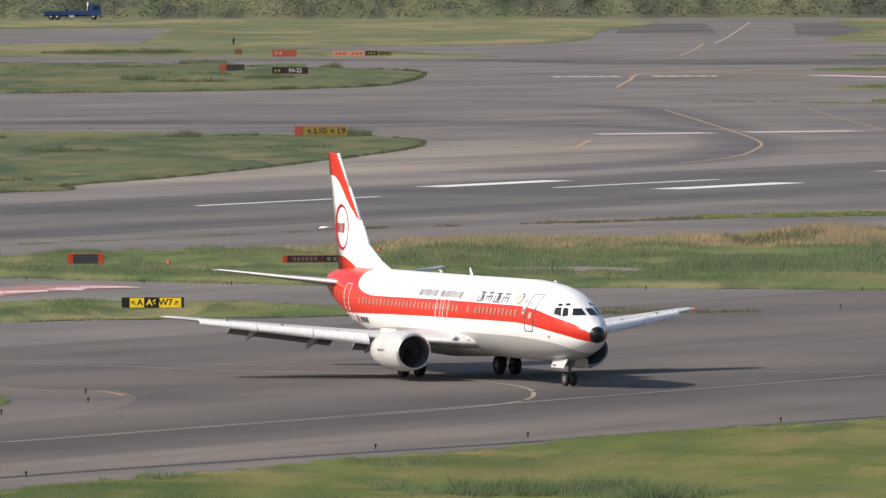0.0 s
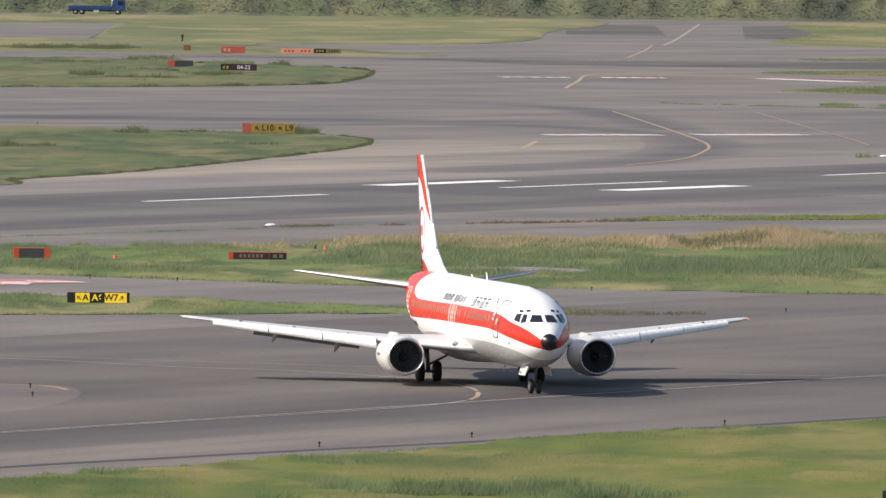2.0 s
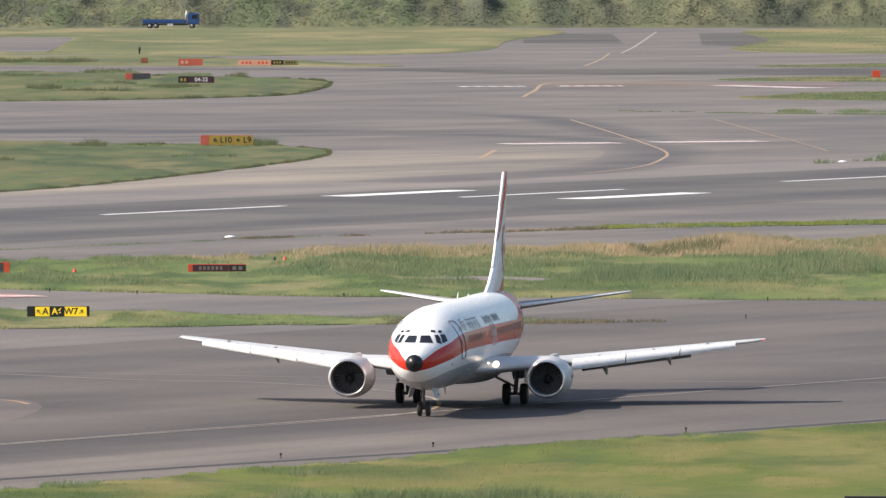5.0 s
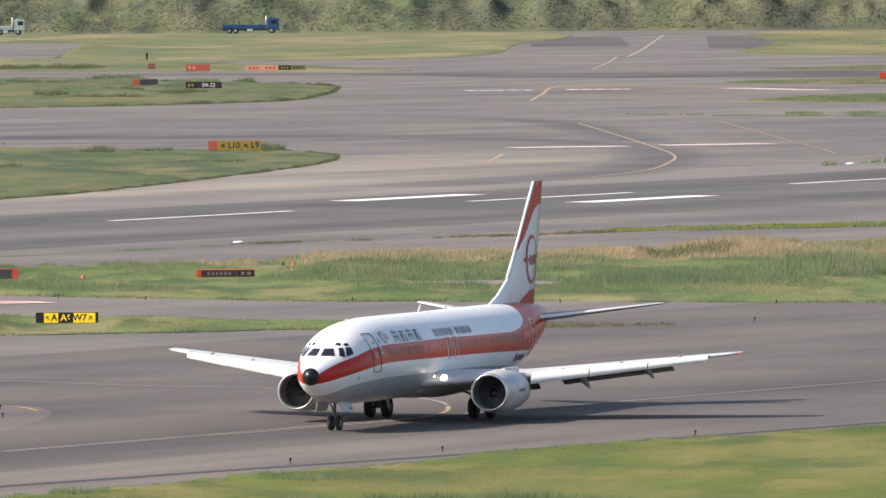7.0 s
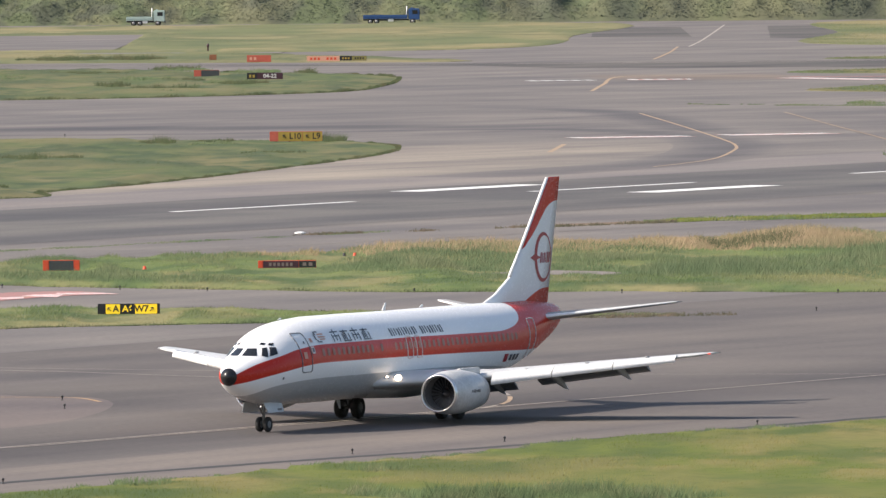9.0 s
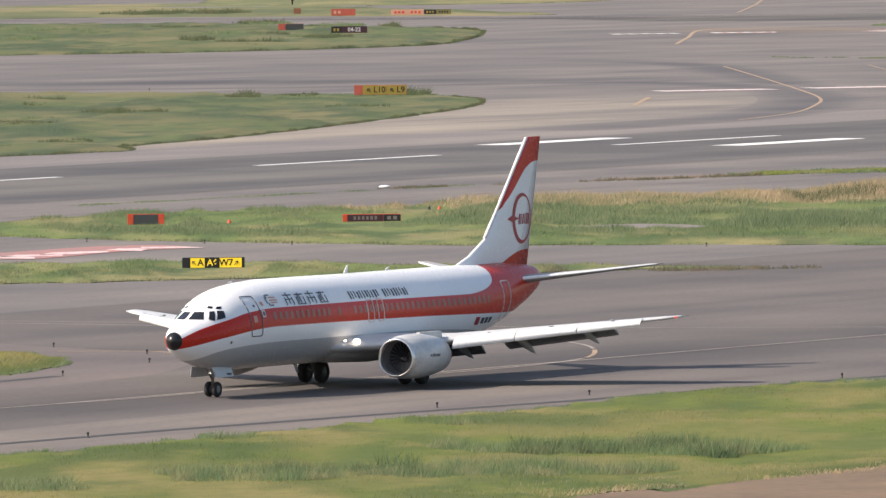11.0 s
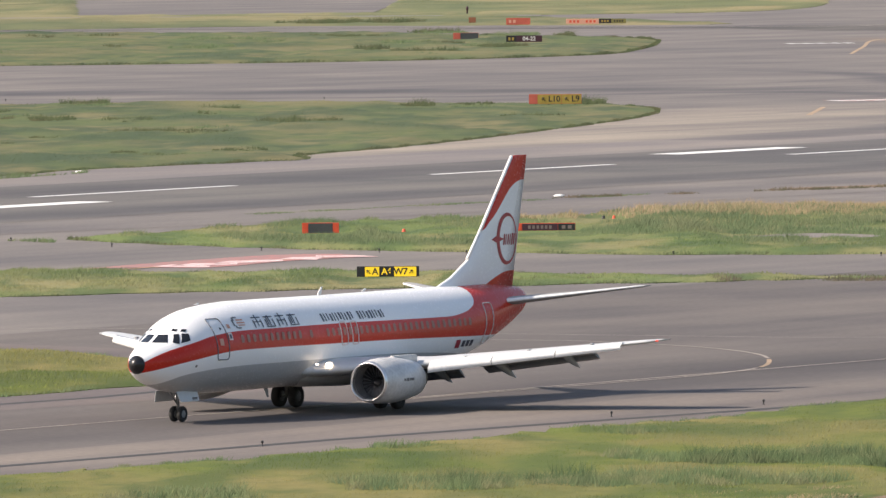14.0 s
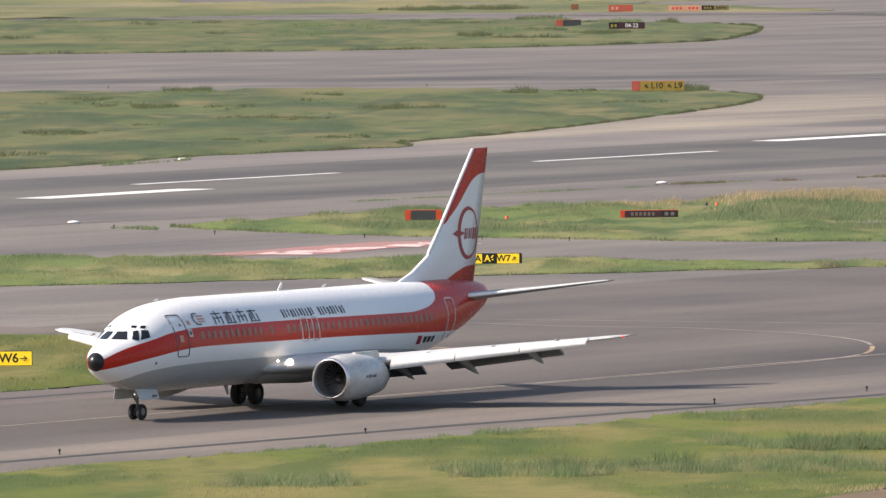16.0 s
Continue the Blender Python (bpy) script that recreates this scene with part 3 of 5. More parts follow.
    # holding lines, dashed white on red
    for a, b, base in (((15.3, 1229), (26.3, 1234), True), ((30.2, 1237), (40.8, 1242), True), ((13.9, 1580), (22.2, 1582), False),
                       ((26.6, 1584), (34.6, 1585), True), ((47.4, 1589), (58.4, 1569), True)):
        if base:
            stripe("holding_line", [a, b], 5.4, 0.024, M_RED_LINE, taxi)
        stripe("holding_line", [a, b], 4.0, 0.03, M_WHITE_LINE, taxi, (1.3, 0.55))
    stripe("holding_line", [(47.4, 1597), (64, 1594)], 3.0, 0.024, M_RED_LINE, taxi)
    # red runway designation panel on the link taxiway
    red = sheet("painted_panel", [(-35.7, 754.5), (-31.7, 755.6), (-28.5, 754.0), (-26.6, 757.6), (-24.1, 765.2), (-20.8, 770.8), (-18.4, 772.3), (-21.0, 778.3), (-22.4, 778.6), (-25.2, 777.0), (-27.8, 772.3), (-31.3, 764.8)], 0.024, M_RED_WORN,
                "red painted holding panel with worn white marks")
    for o in ([(-31.7, 756.7), (-28.2, 754.9), (-28.3, 757.9), (-30.8, 760.5)], [(-30.7, 758.5), (-26.7, 759.6), (-26.8, 762.7), (-29.5, 762.3)], [(-28.3, 761.0), (-24.1, 765.2), (-24.2, 768.4), (-27.6, 766.0)],
              [(-24.4, 769.5), (-22.1, 766.9), (-21.8, 773.1), (-23.7, 772.5)], [(-22.3, 772.1), (-18.4, 772.3), (-19.5, 774.7), (-22.4, 775.3)]):
        bm = bmesh.new()
        bm.faces.new([bm.verts.new((x, y, 0.03)) for x, y in o])
        part("white_mark", bm, M_WHITE_WORN, red)
    stripe("guide_line", [(-36, 748), (-31, 757), (-20, 775)], 0.4, 0.028, M_YELLOW_LINE, taxi)


def build_meadows():
    # near strip beside the taxiway
    near = [(-75, 428), (-31.1, 498.0), (-23.0, 511.5), (-16.8, 520.0), (-10.4, 531.0), (-5.2, 541.0), (2.6, 554.5), (8.9, 567.0), (13.5, 574.0), (23.5, 586.5),
            (70, 655), (80, 610), (11.3, 491), (4.0, 480.5), (-40, 415)]
    meadow("near", near, "bright green meadow grass with dry patches", 11, 14, 0.09, 0.018, wobble=1.1, steps=12, clip=(-45, 42, 440, 640), swell=0.16, cell=(0.45, 1.0), size=5.0)
    for k, (x, y, a, b) in enumerate(((1.5, 513.5, 4.2, 6.0), (-10, 493.5, 4.2, 5.0), (7.0, 512, 4.4, 5.0), (0.5, 496, 5.5, 4.4), (-19, 486, 3.0, 4.0), (-1.5, 536, 1.4, 2.0), (-11.5, 525, 1.2, 1.6), (-3.5, 494.5, 3.0, 4.0))):
        o = [(x + a * math.cos(w) * (1 + 0.3 * math.sin(3 * w + k)), y + b * math.sin(w) * (1 + 0.3 * math.cos(2 * w + k))) for w in [2 * math.pi * j / 20 for j in range(20)]]
        blades("tall_grass", o, 46, 0.34, 0.017, M_STALK, 0.08, "tall dark green grass clump", 120 + k, clump=1.5, rough=0.8)
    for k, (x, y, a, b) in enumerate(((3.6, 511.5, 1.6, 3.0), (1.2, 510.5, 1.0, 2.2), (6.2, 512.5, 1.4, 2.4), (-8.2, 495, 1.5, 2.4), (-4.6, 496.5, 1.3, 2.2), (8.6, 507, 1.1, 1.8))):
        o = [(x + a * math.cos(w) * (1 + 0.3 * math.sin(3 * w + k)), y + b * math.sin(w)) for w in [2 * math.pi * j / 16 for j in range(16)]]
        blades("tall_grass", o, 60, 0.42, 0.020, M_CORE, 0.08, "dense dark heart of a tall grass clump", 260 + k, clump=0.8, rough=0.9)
    sheet("service_road", [(-39, 402), (3.0, 478.5), (10.2, 492), (38, 534.5), (88, 610), (90, 540), (0, 400)], 0.042, M_SOIL, "brown bare service track")
    blades("dry_grass", [(-8, 474), (-4.9, 478.5), (-0.6, 483), (5.3, 490.5), (14, 500), (20, 508), (22, 505), (11.3, 490.5), (4.0, 480), (-4, 466)], 22, 0.13, 0.02, M_REED, 0.04, "dry tan grass beside the track", 190, clump=1.5, rough=0.8)
    # island with the direction sign
    meadow("island", [(-75, 660), (-39.8, 638.0), (-34, 633), (-26.0, 619), (-22.3, 612.5), (-21.0, 604), (-22.6, 594.5), (-24.8, 589), (-33.1, 576), (-36, 571), (-72, 520)],
           "short green grass island", 21, 15, 0.13, 0.022, clip=(-70, -15, 530, 670), swell=0.22, cell=(0.5, 1.2), size=4.0)
    # narrow strip between taxiway and link road
    meadow("strip", [(-100, 772), (-46.9, 752), (-36.5, 748), (-26.2, 744), (-14.5, 744), (-2.7, 735.5), (6.1, 731), (14.7, 729), (6.0, 726), (-5.9, 721.5),
                     (-19.3, 716), (-31.5, 711), (-43.9, 705.5), (-95, 690)], "rough green grass strip", 31, 18, 0.15, 0.024, M_GRASS_VERGE, clip=(-62, 20, 690, 765), swell=0.3, cell=(0.5, 1.2), size=3.5, edge=0.14)
    for k, (x, y, a, h) in enumerate(((2.8, 725.5, 0.9, 0.26), (9.2, 724.6, 0.9, 0.16), (10.9, 724.2, 1.2, 0.2), (12.6, 725, 1.0, 0.22), (14.5, 726, 1.2, 0.15), (17, 727, 1.5, 0.12), (-6.5, 728, 2.2, 0.2))):
        blades("weeds", [(x + a * math.cos(w), y + 1.6 * math.sin(w)) for w in [0.4 * j for j in range(16)]], 30, h, 0.03, M_BUSH_DRY, 0.02, "brown withered weed tuft", 140 + k, rough=0.9, clump=0.6)
    # broad verge before the runway
    v, sward = meadow("verge", [(-39.2, 811), (-36.1, 817), (-28.6, 834), (-18.2, 845), (-8, 852), (4.0, 864), (20.6, 881), (36, 893), (70, 915), (70, 762),
                         (30.5, 765), (11.0, 770.5), (-3.2, 773.5), (-21.2, 786), (-30.9, 797)], "uneven green meadow verge", 41, 15, 0.14, 0.024, M_GRASS_VERGE, clip=(-42, 60, 760, 905), swell=0.42, cell=(0.55, 1.4), size=6.5, edge=0.14)
    blades("tall_grass", v, 14, 0.24, 0.024, M_TALL, 0.05, "tall dark green grass clumps", 42, clip=(-36, 60, 784, 866), sward=sward, tall=0.52)
    for k, (x, y, a, b, h) in enumerate(((22.5, 857, 3.4, 9, 0.42), (7.5, 813, 5.5, 7, 0.36), (-4, 812, 5.0, 6, 0.24), (19, 797, 6.0, 7, 0.36), (30, 822, 6.5, 13, 0.42), (37, 880, 6, 7, 0.35), (14, 826, 4, 5, 0.22))):
        o = [(x + a * math.cos(w) * (1 + 0.25 * math.sin(3 * w + k)), y + b * math.sin(w) * (1 + 0.25 * math.cos(2 * w + k))) for w in [2 * math.pi * j / 24 for j in range(24)]]
        blades("tall_grass", o, 22, h * 1.35, 0.026, M_EDGE if k == 0 else M_TALL, 0.04, "tall dark green grass clump", 150 + k, clump=2.2, rough=0.9, sward=sward)
    for k, (x, y, a, b, h) in enumerate(((-25.1, 1212, 1.7, 6, 0.45), (-8.3, 1218, 1.2, 6, 0.5), (-36, 1140, 2.5, 6, 0.45), (-14.7, 1650, 1.4, 8, 0.5), (-39.8, 1788, 4.5, 8, 0.45), (-50, 1790, 6, 8, 0.4), (-44, 1200, 2.0, 7, 0.3), (-58.2, 1162.6, 2.2, 6, 0.28), (-49.1, 1156.7, 4.5, 6, 0.26), (-45.5, 1108.2, 5.5, 9, 0.2), (-57.6, 1232.0, 2.5, 7, 0.4), (-32.6, 1145.7, 2.4, 6, 0.26), (-65.9, 1197.1, 3, 6, 0.25), (-60.4, 1062.1, 4, 7, 0.2))):
        o = [(x + a * math.cos(w) * (1 + 0.25 * math.sin(3 * w + k)), y + b * math.sin(w)) for w in [2 * math.pi * j / 16 for j in range(16)]]
        blades("tall_grass", o, 13, h, 0.04, M_EDGE, 0.16, "dark green shrubby grass tuft", 170 + k, clump=1.2, rough=1.0)
    pick = random.Random(77)
    spots = [(pick.uniform(-82, -8), pick.uniform(965, 1225), 1.0) for _ in range(60)] + [(pick.uniform(-110, -8), pick.uniform(1490, 1690), 1.6) for _ in range(26)]
    for k, (x, y, f) in enumerate(spots):
        on_far = y < 1300 and x < np.interp(y, [965, 1015, 1100, 1180, 1225], [-62, -38, -20, -9, -16])
        if (not on_far and y < 1300) or any(abs(x - a) < h + 2.5 and -32 < y - b < 4 for a, b, h in SIGN_SPOTS):
            continue
        a, b = pick.uniform(0.8, 3.2) * f, pick.uniform(2.5, 6.0) * f
        o = [(x + a * math.cos(w) * (1 + 0.3 * math.sin(3 * w + k)), y + b * math.sin(w)) for w in [2 * math.pi * j / 14 for j in range(14)]]
        blades("tall_grass", o, 10, pick.uniform(0.12, 0.25) * f, 0.06, (M_EDGE, M_TALL)[k % 2], 0.16, "scattered tall tuft in the mown island", 300 + k, clump=0.9, rough=1.0)
    reeds = [(-14, 840), (-8, 848), (4, 860), (20.6, 877), (36, 889), (60, 903), (60, 868), (30, 852), (8, 842), (-6, 840)]
    blades("reeds", reeds, 12, 0.34, 0.026, M_REED, 0.05, "dry tan seed-head grass", 43, clip=(-40, 60, 800, 910), sward=sward, tall=0.25)
    blades("reeds", [(14, 870), (60, 905), (60, 845), (30, 840), (18, 850)], 14, 0.46, 0.028, M_REED, 0.05, "tall tan reeds", 44, clip=(8, 60, 800, 910), sward=sward)
    sheet("bare_patch", curve_through(SLIVER, 5, True), 0.07, M_LIGHT, "bare pale strip in the verge")
    for k, (x, y, a, b, h) in enumerate(((2.5, 814, 3.2, 4, 0.5), (8.5, 813.5, 3.4, 2.5, 0.36), (13.5, 810, 2.6, 3, 0.42), (-3.5, 817, 3.0, 5, 0.42))):
        blades("tall_grass", [(x + a * math.cos(w), y + b * math.sin(w)) for w in [2 * math.pi * j / 18 for j in range(18)]], 26, h, 0.026, M_TALL, 0.12, "tall dark green grass behind the bare strip", 210 + k, clump=1.1, rough=0.9, sward=sward)
    # grassy seam on the runway's near side
    meadow("seam", [(17, 923), (24, 928), (37.2, 934.5), (75, 955), (75, 965), (37.7, 944), (24, 936), (18, 930)], "thin ragged grass seam", 51, 12, 0.13, 0.05, wobble=0.9, clip=(0, 60, 900, 960))
    sheet("soil_seam", curve_through([(7.6, 914), (13, 918.5), (18, 923), (19, 930), (13, 924), (9, 920)], 5, True), 0.03, M_SOIL, "bare brown soil seam beside the runway")
    # far islands
    meadow("far_island", [(-140, 1235), (-75.9, 1233), (-57.1, 1240), (-26.4, 1232), (-10, 1224), (-3.4, 1206), (-1.7, 1186), (-3.2, 1165), (-6.7, 1139), (-12.2, 1108), (-18.4, 1075), (-24.6, 1049),
                          (-30.4, 1029), (-31.0, 1023), (-30.2, 1014), (-36.5, 1004), (-47, 986), (-59.3, 953), (-110, 860)], "mown green grass island with dry patches", 61, 2.2, 0.06, 0.045, M_GRASS_FAR,
           clip=(-90, 4, 930, 1250), swell=0.42, cell=(0.7, 2.2), size=8.0, edge=0.17)
    meadow("farther_island", [(-180, 1740), (-106, 1722), (-44.8, 1690), (-13.2, 1652), (-3.6, 1624), (-2.4, 1592), (-5.5, 1533), (-12.1, 1503), (-39.5, 1473), (-90.6, 1460), (-160, 1450)],
           "pale green grass island", 71, 1.0, 0.07, 0.06, M_GRASS_FAR, clip=(-130, 2, 1455, 1735), swell=0.5, cell=(1.0, 3.5), size=11.0, edge=0.22)
    meadow("back_field", [(-200, 2215), (-67, 2212), (32.0, 2214), (25.3, 2035), (21.4, 1935), (8.2, 1882), (-22, 1864), (-20, 1836), (7.7, 1759), (-30, 1762), (-54, 1769), (-150, 1780)],
           "pale yellow-green field", 81, 0.5, 0.06, 0.1, M_FIELD, clip=(-130, 40, 1750, 2215), wobble=0.3, swell=0.3, cell=(1.2, 5.0), size=14.0)
    sheet("old_apron_path", TRACK, 0.10, M_LIGHT, "pale track through the field")
    meadow("right_field", [(64, 1905), (69, 2055), (76, 2214), (160, 2220), (150, 1900)], "pale yellow-green field", 91, 0.6, 0.12, 0.1, M_FIELD, clip=(60, 130, 1890, 2215), wobble=0.3)
    for k, o in enumerate(([(54, 1624), (61, 1658), (130, 1684), (130, 1610)], [(52, 1517), (70, 1541), (130, 1550), (130, 1455), (53, 1483)], [(59, 1752), (81, 1788), (130, 1790), (130, 1758)])):
        meadow("patch", o, "small green grass patch", 95 + k, 1.5, 0.14, 0.08, M_GRASS_FAR, clip=(45, 110, 1400, 1800))
    for k, (a, b) in enumerate((((5.5, 911.5), (11, 916.5)), ((9.5, 914), (19, 924)), ((-9, 897), (-4, 902)), ((-1, 904), (1.5, 907)))):
        o = [(a[0], a[1] - 1.2), (b[0], b[1] - 1.2), (b[0], b[1] + 1.4), (a[0], a[1] + 1.4)]
        blades("weeds", o, 26, 0.17, 0.05, M_BUSH_DRY, 0.0, "withered brown weeds in the soil seam", 230 + k, rough=1.0, clump=1.2, keep=-1.2)
    # weeds that grow in joints
    for k, (a, b, h) in enumerate((((30.3, 1408), (38.9, 1401), 0.14), ((38.9, 1399), (60, 1386), 0.16), ((48, 1405), (75, 1400), 0.3), ((42.4, 1143), (52, 1159), 0.4), ((-52, 962), (-46, 978), 0.25),
                                   ((-44, 812), (-40, 806), 0.2), ((-30, 862), (-2, 906), 0.07))):
        a, b = Vector(a), Vector(b)
        o = [(a.x, a.y - 2), (b.x, b.y - 2), (b.x, b.y + 2), (a.x, a.y + 2)]
        blades("weeds", o, 18, h, 0.04, M_TALL, 0.0, "dark weeds in a pavement joint", 110 + k, rough=1.0, clump=2.0, keep=-0.9)


def overgrown(px, py):
    """How tall and dark the growth on the slope is; shrubs take over towards its eastern end."""
    return np.clip(lattice(px / 15, py / 30, 3) * 0.7 + lattice(px / 6, py / 14, 4) * 0.5 - 0.22 + 0.35 * np.clip((px - 8) / 30, 0, 1), 0, 1)


def build_embankment():
    """A slope behind the field, overgrown with rounded shrubs and tall weeds."""
    gx, gy = np.arange(-150, 160, 0.6), np.arange(2236, 2312, 1.0)
    px, py = [a.ravel() for a in np.meshgrid(gx, gy)]
    w = np.clip((py - 2236) / 70, 0, 1.2)
    stand = overgrown(px, py)
    lumps = np.zeros(len(px))
    for size, tall, seed in ((9.0, 2.2, 11), (4.8, 1.6, 12), (2.4, 0.6, 13)):
        a = lattice(px / size, py / (size * 1.2), seed)
        lumps += tall * a * a * 1.6
    z = -0.4 + 17 * w ** 0.8 + lumps * (0.35 + 0.9 * stand) * np.clip(w * 9, 0, 1)
    nx, ny = len(gx), len(gy)
    k = (np.arange(ny - 1)[:, None] * nx + np.arange(nx - 1)[None]).ravel()
    faces = np.stack([k, k + 1, k + nx + 1, k + nx], 1)
    me = mesh_of("embankment", np.stack([px, py, z], 1).tolist(), faces.tolist(), M_BUSH, True)
    g = stand
    me.attributes.new("growth", "FLOAT", "POINT").data.foreach_set("value", g.astype(np.float32))
    tagged(new("embankment", me), "embankment overgrown with green shrubs and tall weeds", "", "", "structure")
    # leaf sprays over it, turned to the light
    rng = np.random.default_rng(5)
    n = 230000
    lx, ly = rng.uniform(-140, 150, n), 2237 + 56 * rng.random(n)
    u, v = (lx - gx[0]) / 0.6, (ly - gy[0]) / 1.0
    i, j = u.astype(int), v.astype(int)
    u, v = u - i, v - j
    f = z.reshape(ny, nx)
    base = (f[j, i] * (1 - u) + f[j, i + 1] * u) * (1 - v) + (f[j + 1, i] * (1 - u) + f[j + 1, i + 1] * u) * v
    sx, sy = (f[j, i + 1] - f[j, i]) / 0.6, f[j + 1, i] - f[j, i]
    face = np.array([-0.62, -0.55, 0.55]) + rng.normal(0, 0.22, (n, 3))
    face /= np.linalg.norm(face, axis=1)[:, None]
    e = np.cross(face, rng.normal(size=(n, 3)))
    e *= (0.33 * rng.uniform(0.5, 1.3, n) / np.linalg.norm(e, axis=1))[:, None]
    c = np.stack([lx, ly, base + rng.uniform(-0.1, 0.15, n)], 1)
    co = np.stack([c, c + e, c + 0.5 * e + np.cross(face, e) * 0.8], 1)
    me = bpy.data.meshes.new("shrubs")
    me.vertices.add(3 * n)
    me.vertices.foreach_set("co", co.ravel())
    me.loops.add(3 * n)
    me.loops.foreach_set("vertex_index", np.arange(3 * n, dtype=np.int32))
    me.polygons.add(n)
    me.polygons.foreach_set("loop_start", np.arange(0, 3 * n, 3, dtype=np.int32))
    me.materials.append(M_BUSH)
    me.update(calc_edges=True)
    me.attributes.new("growth", "FLOAT", "POINT").data.foreach_set("value", np.repeat(overgrown(lx, ly), 3).astype(np.float32))
    out = np.stack([-sx * 0.8 + rng.normal(0, 0.2, n), -np.maximum(sy, 0) * 0.8 - 0.25 - np.abs(rng.normal(0, 0.15, n)), np.ones(n)], 1)
    out /= np.linalg.norm(out, axis=1)[:, None]
    me.normals_split_custom_set(np.repeat(out, 3, axis=0).tolist())
    tagged(new("shrubs", me), "dense green shrubs on the embankment", "shrubs", "", "stuff")


# ---- signs, lights and clutter ----
def letters(text, size, material, parent, x, y, z, name="lettering"):
    cu = bpy.data.curves.new(name, "FONT")
    cu.body, cu.size, cu.extrude, cu.align_x, cu.align_y = text, size, 0.006, "CENTER", "CENTER"
    cu.offset = 0.012
    tmp = bpy.data.objects.new(name, cu)
    scene.collection.objects.link(tmp)
    me = bpy.data.meshes.new_from_object(tmp.evaluated_get(bpy.context.evaluated_depsgraph_get()))
    bpy.data.objects.remove(tmp)
    me.materials.clear()
    me.materials.append(material)
    ob = new(name, me)
    ob.parent = parent
    ob.matrix_basis = pose(x, y, z, 90)
    return ob


def arrow(parent, x, y, z, size, angle, material):
    bm = bmesh.new()
    s = size / 2
    rod(bm, (-s, 0, 0), (s * 0.7, 0, 0), s * 0.13, 6)
    rod(bm, (s * 0.75, 0, 0), (s * 0.0, 0, s * 0.6), s * 0.13, 6)
    rod(bm, (s * 0.75, 0, 0), (s * 0.0, 0, -s * 0.6), s * 0.13, 6)
    ob = part("arrow", bm, material, parent)
    ob.matrix_basis = pose(x, y, z, 0, -angle, 0)


def sign(x, y, width, height, panels, label, foot=0.05, depth=0.28, turn=0.0, ends=None):
    """A guidance sign: housing on legs, with sheets; panels: (share of the width, sheet, text, ink, arrow angle or None)."""
    root = new("guidance_sign")
    root.matrix_basis = pose(x, y, 0, 0, 0, turn)
    tagged(root, label, "airfield sign", "airfield signs")
    housing = part("housing", block(-width / 2, width / 2, 0, depth, foot, foot + height, 0.02), ends or M_SIGN_K, root)
    k = max(2, round(width / 1.2))
    for i in range(k):
        px = -width / 2 + width * (i + 0.5) / k
        part("leg", block(px - 0.04, px + 0.04, 0.08, 0.2, -0.05, foot + 0.03), M_DARKMETAL, root)
    at = -width / 2
    for share, sheet_mat, text, ink, angle in panels:
        w = width * share
        p = part("panel", block(at + 0.02, at + w - 0.02, -0.018, 0.003, foot + 0.03, foot + height - 0.03), sheet_mat, root)
        mid, zc = at + w / 2, foot + height / 2
        if isinstance(text, int):
            for i in range(text):
                bw = w * 0.7 / text
                bx = at + w * 0.15 + bw * (i + 0.5)
                part("mark", block(bx - bw * 0.3, bx + bw * 0.3, -0.026, -0.017, zc - height * 0.22, zc + height * 0.22), ink, p)
        elif text:
            shift = 0 if angle is None else (-0.2 * w if angle < 90 else 0.2 * w)
            letters(text, min(height * 0.85, w * (0.95 if angle is None else 0.62) / (0.62 * len(text))), ink, p, mid + shift, -0.02, zc)
            if angle is not None:
                arrow(p, mid - shift * 1.25, -0.03, zc, height * 0.55, angle, ink)
        at += w
    return root


def edge_light(x, y):
    root = part("edge_light", turned([(0, 0.12), (0.03, 0.12), (0.05, 0.05), (0.24, 0.045), (0.27, 0.10), (0.36, 0.10), (0.42, 0.05)], 12, "z"), M_SIGN_K)
    root.location, root.scale = (x, y, 0), (0.6, 0.6, 0.6)
    return tagged(root, "small dark taxiway edge light on the pavement", "edge light", "taxiway edge lights")


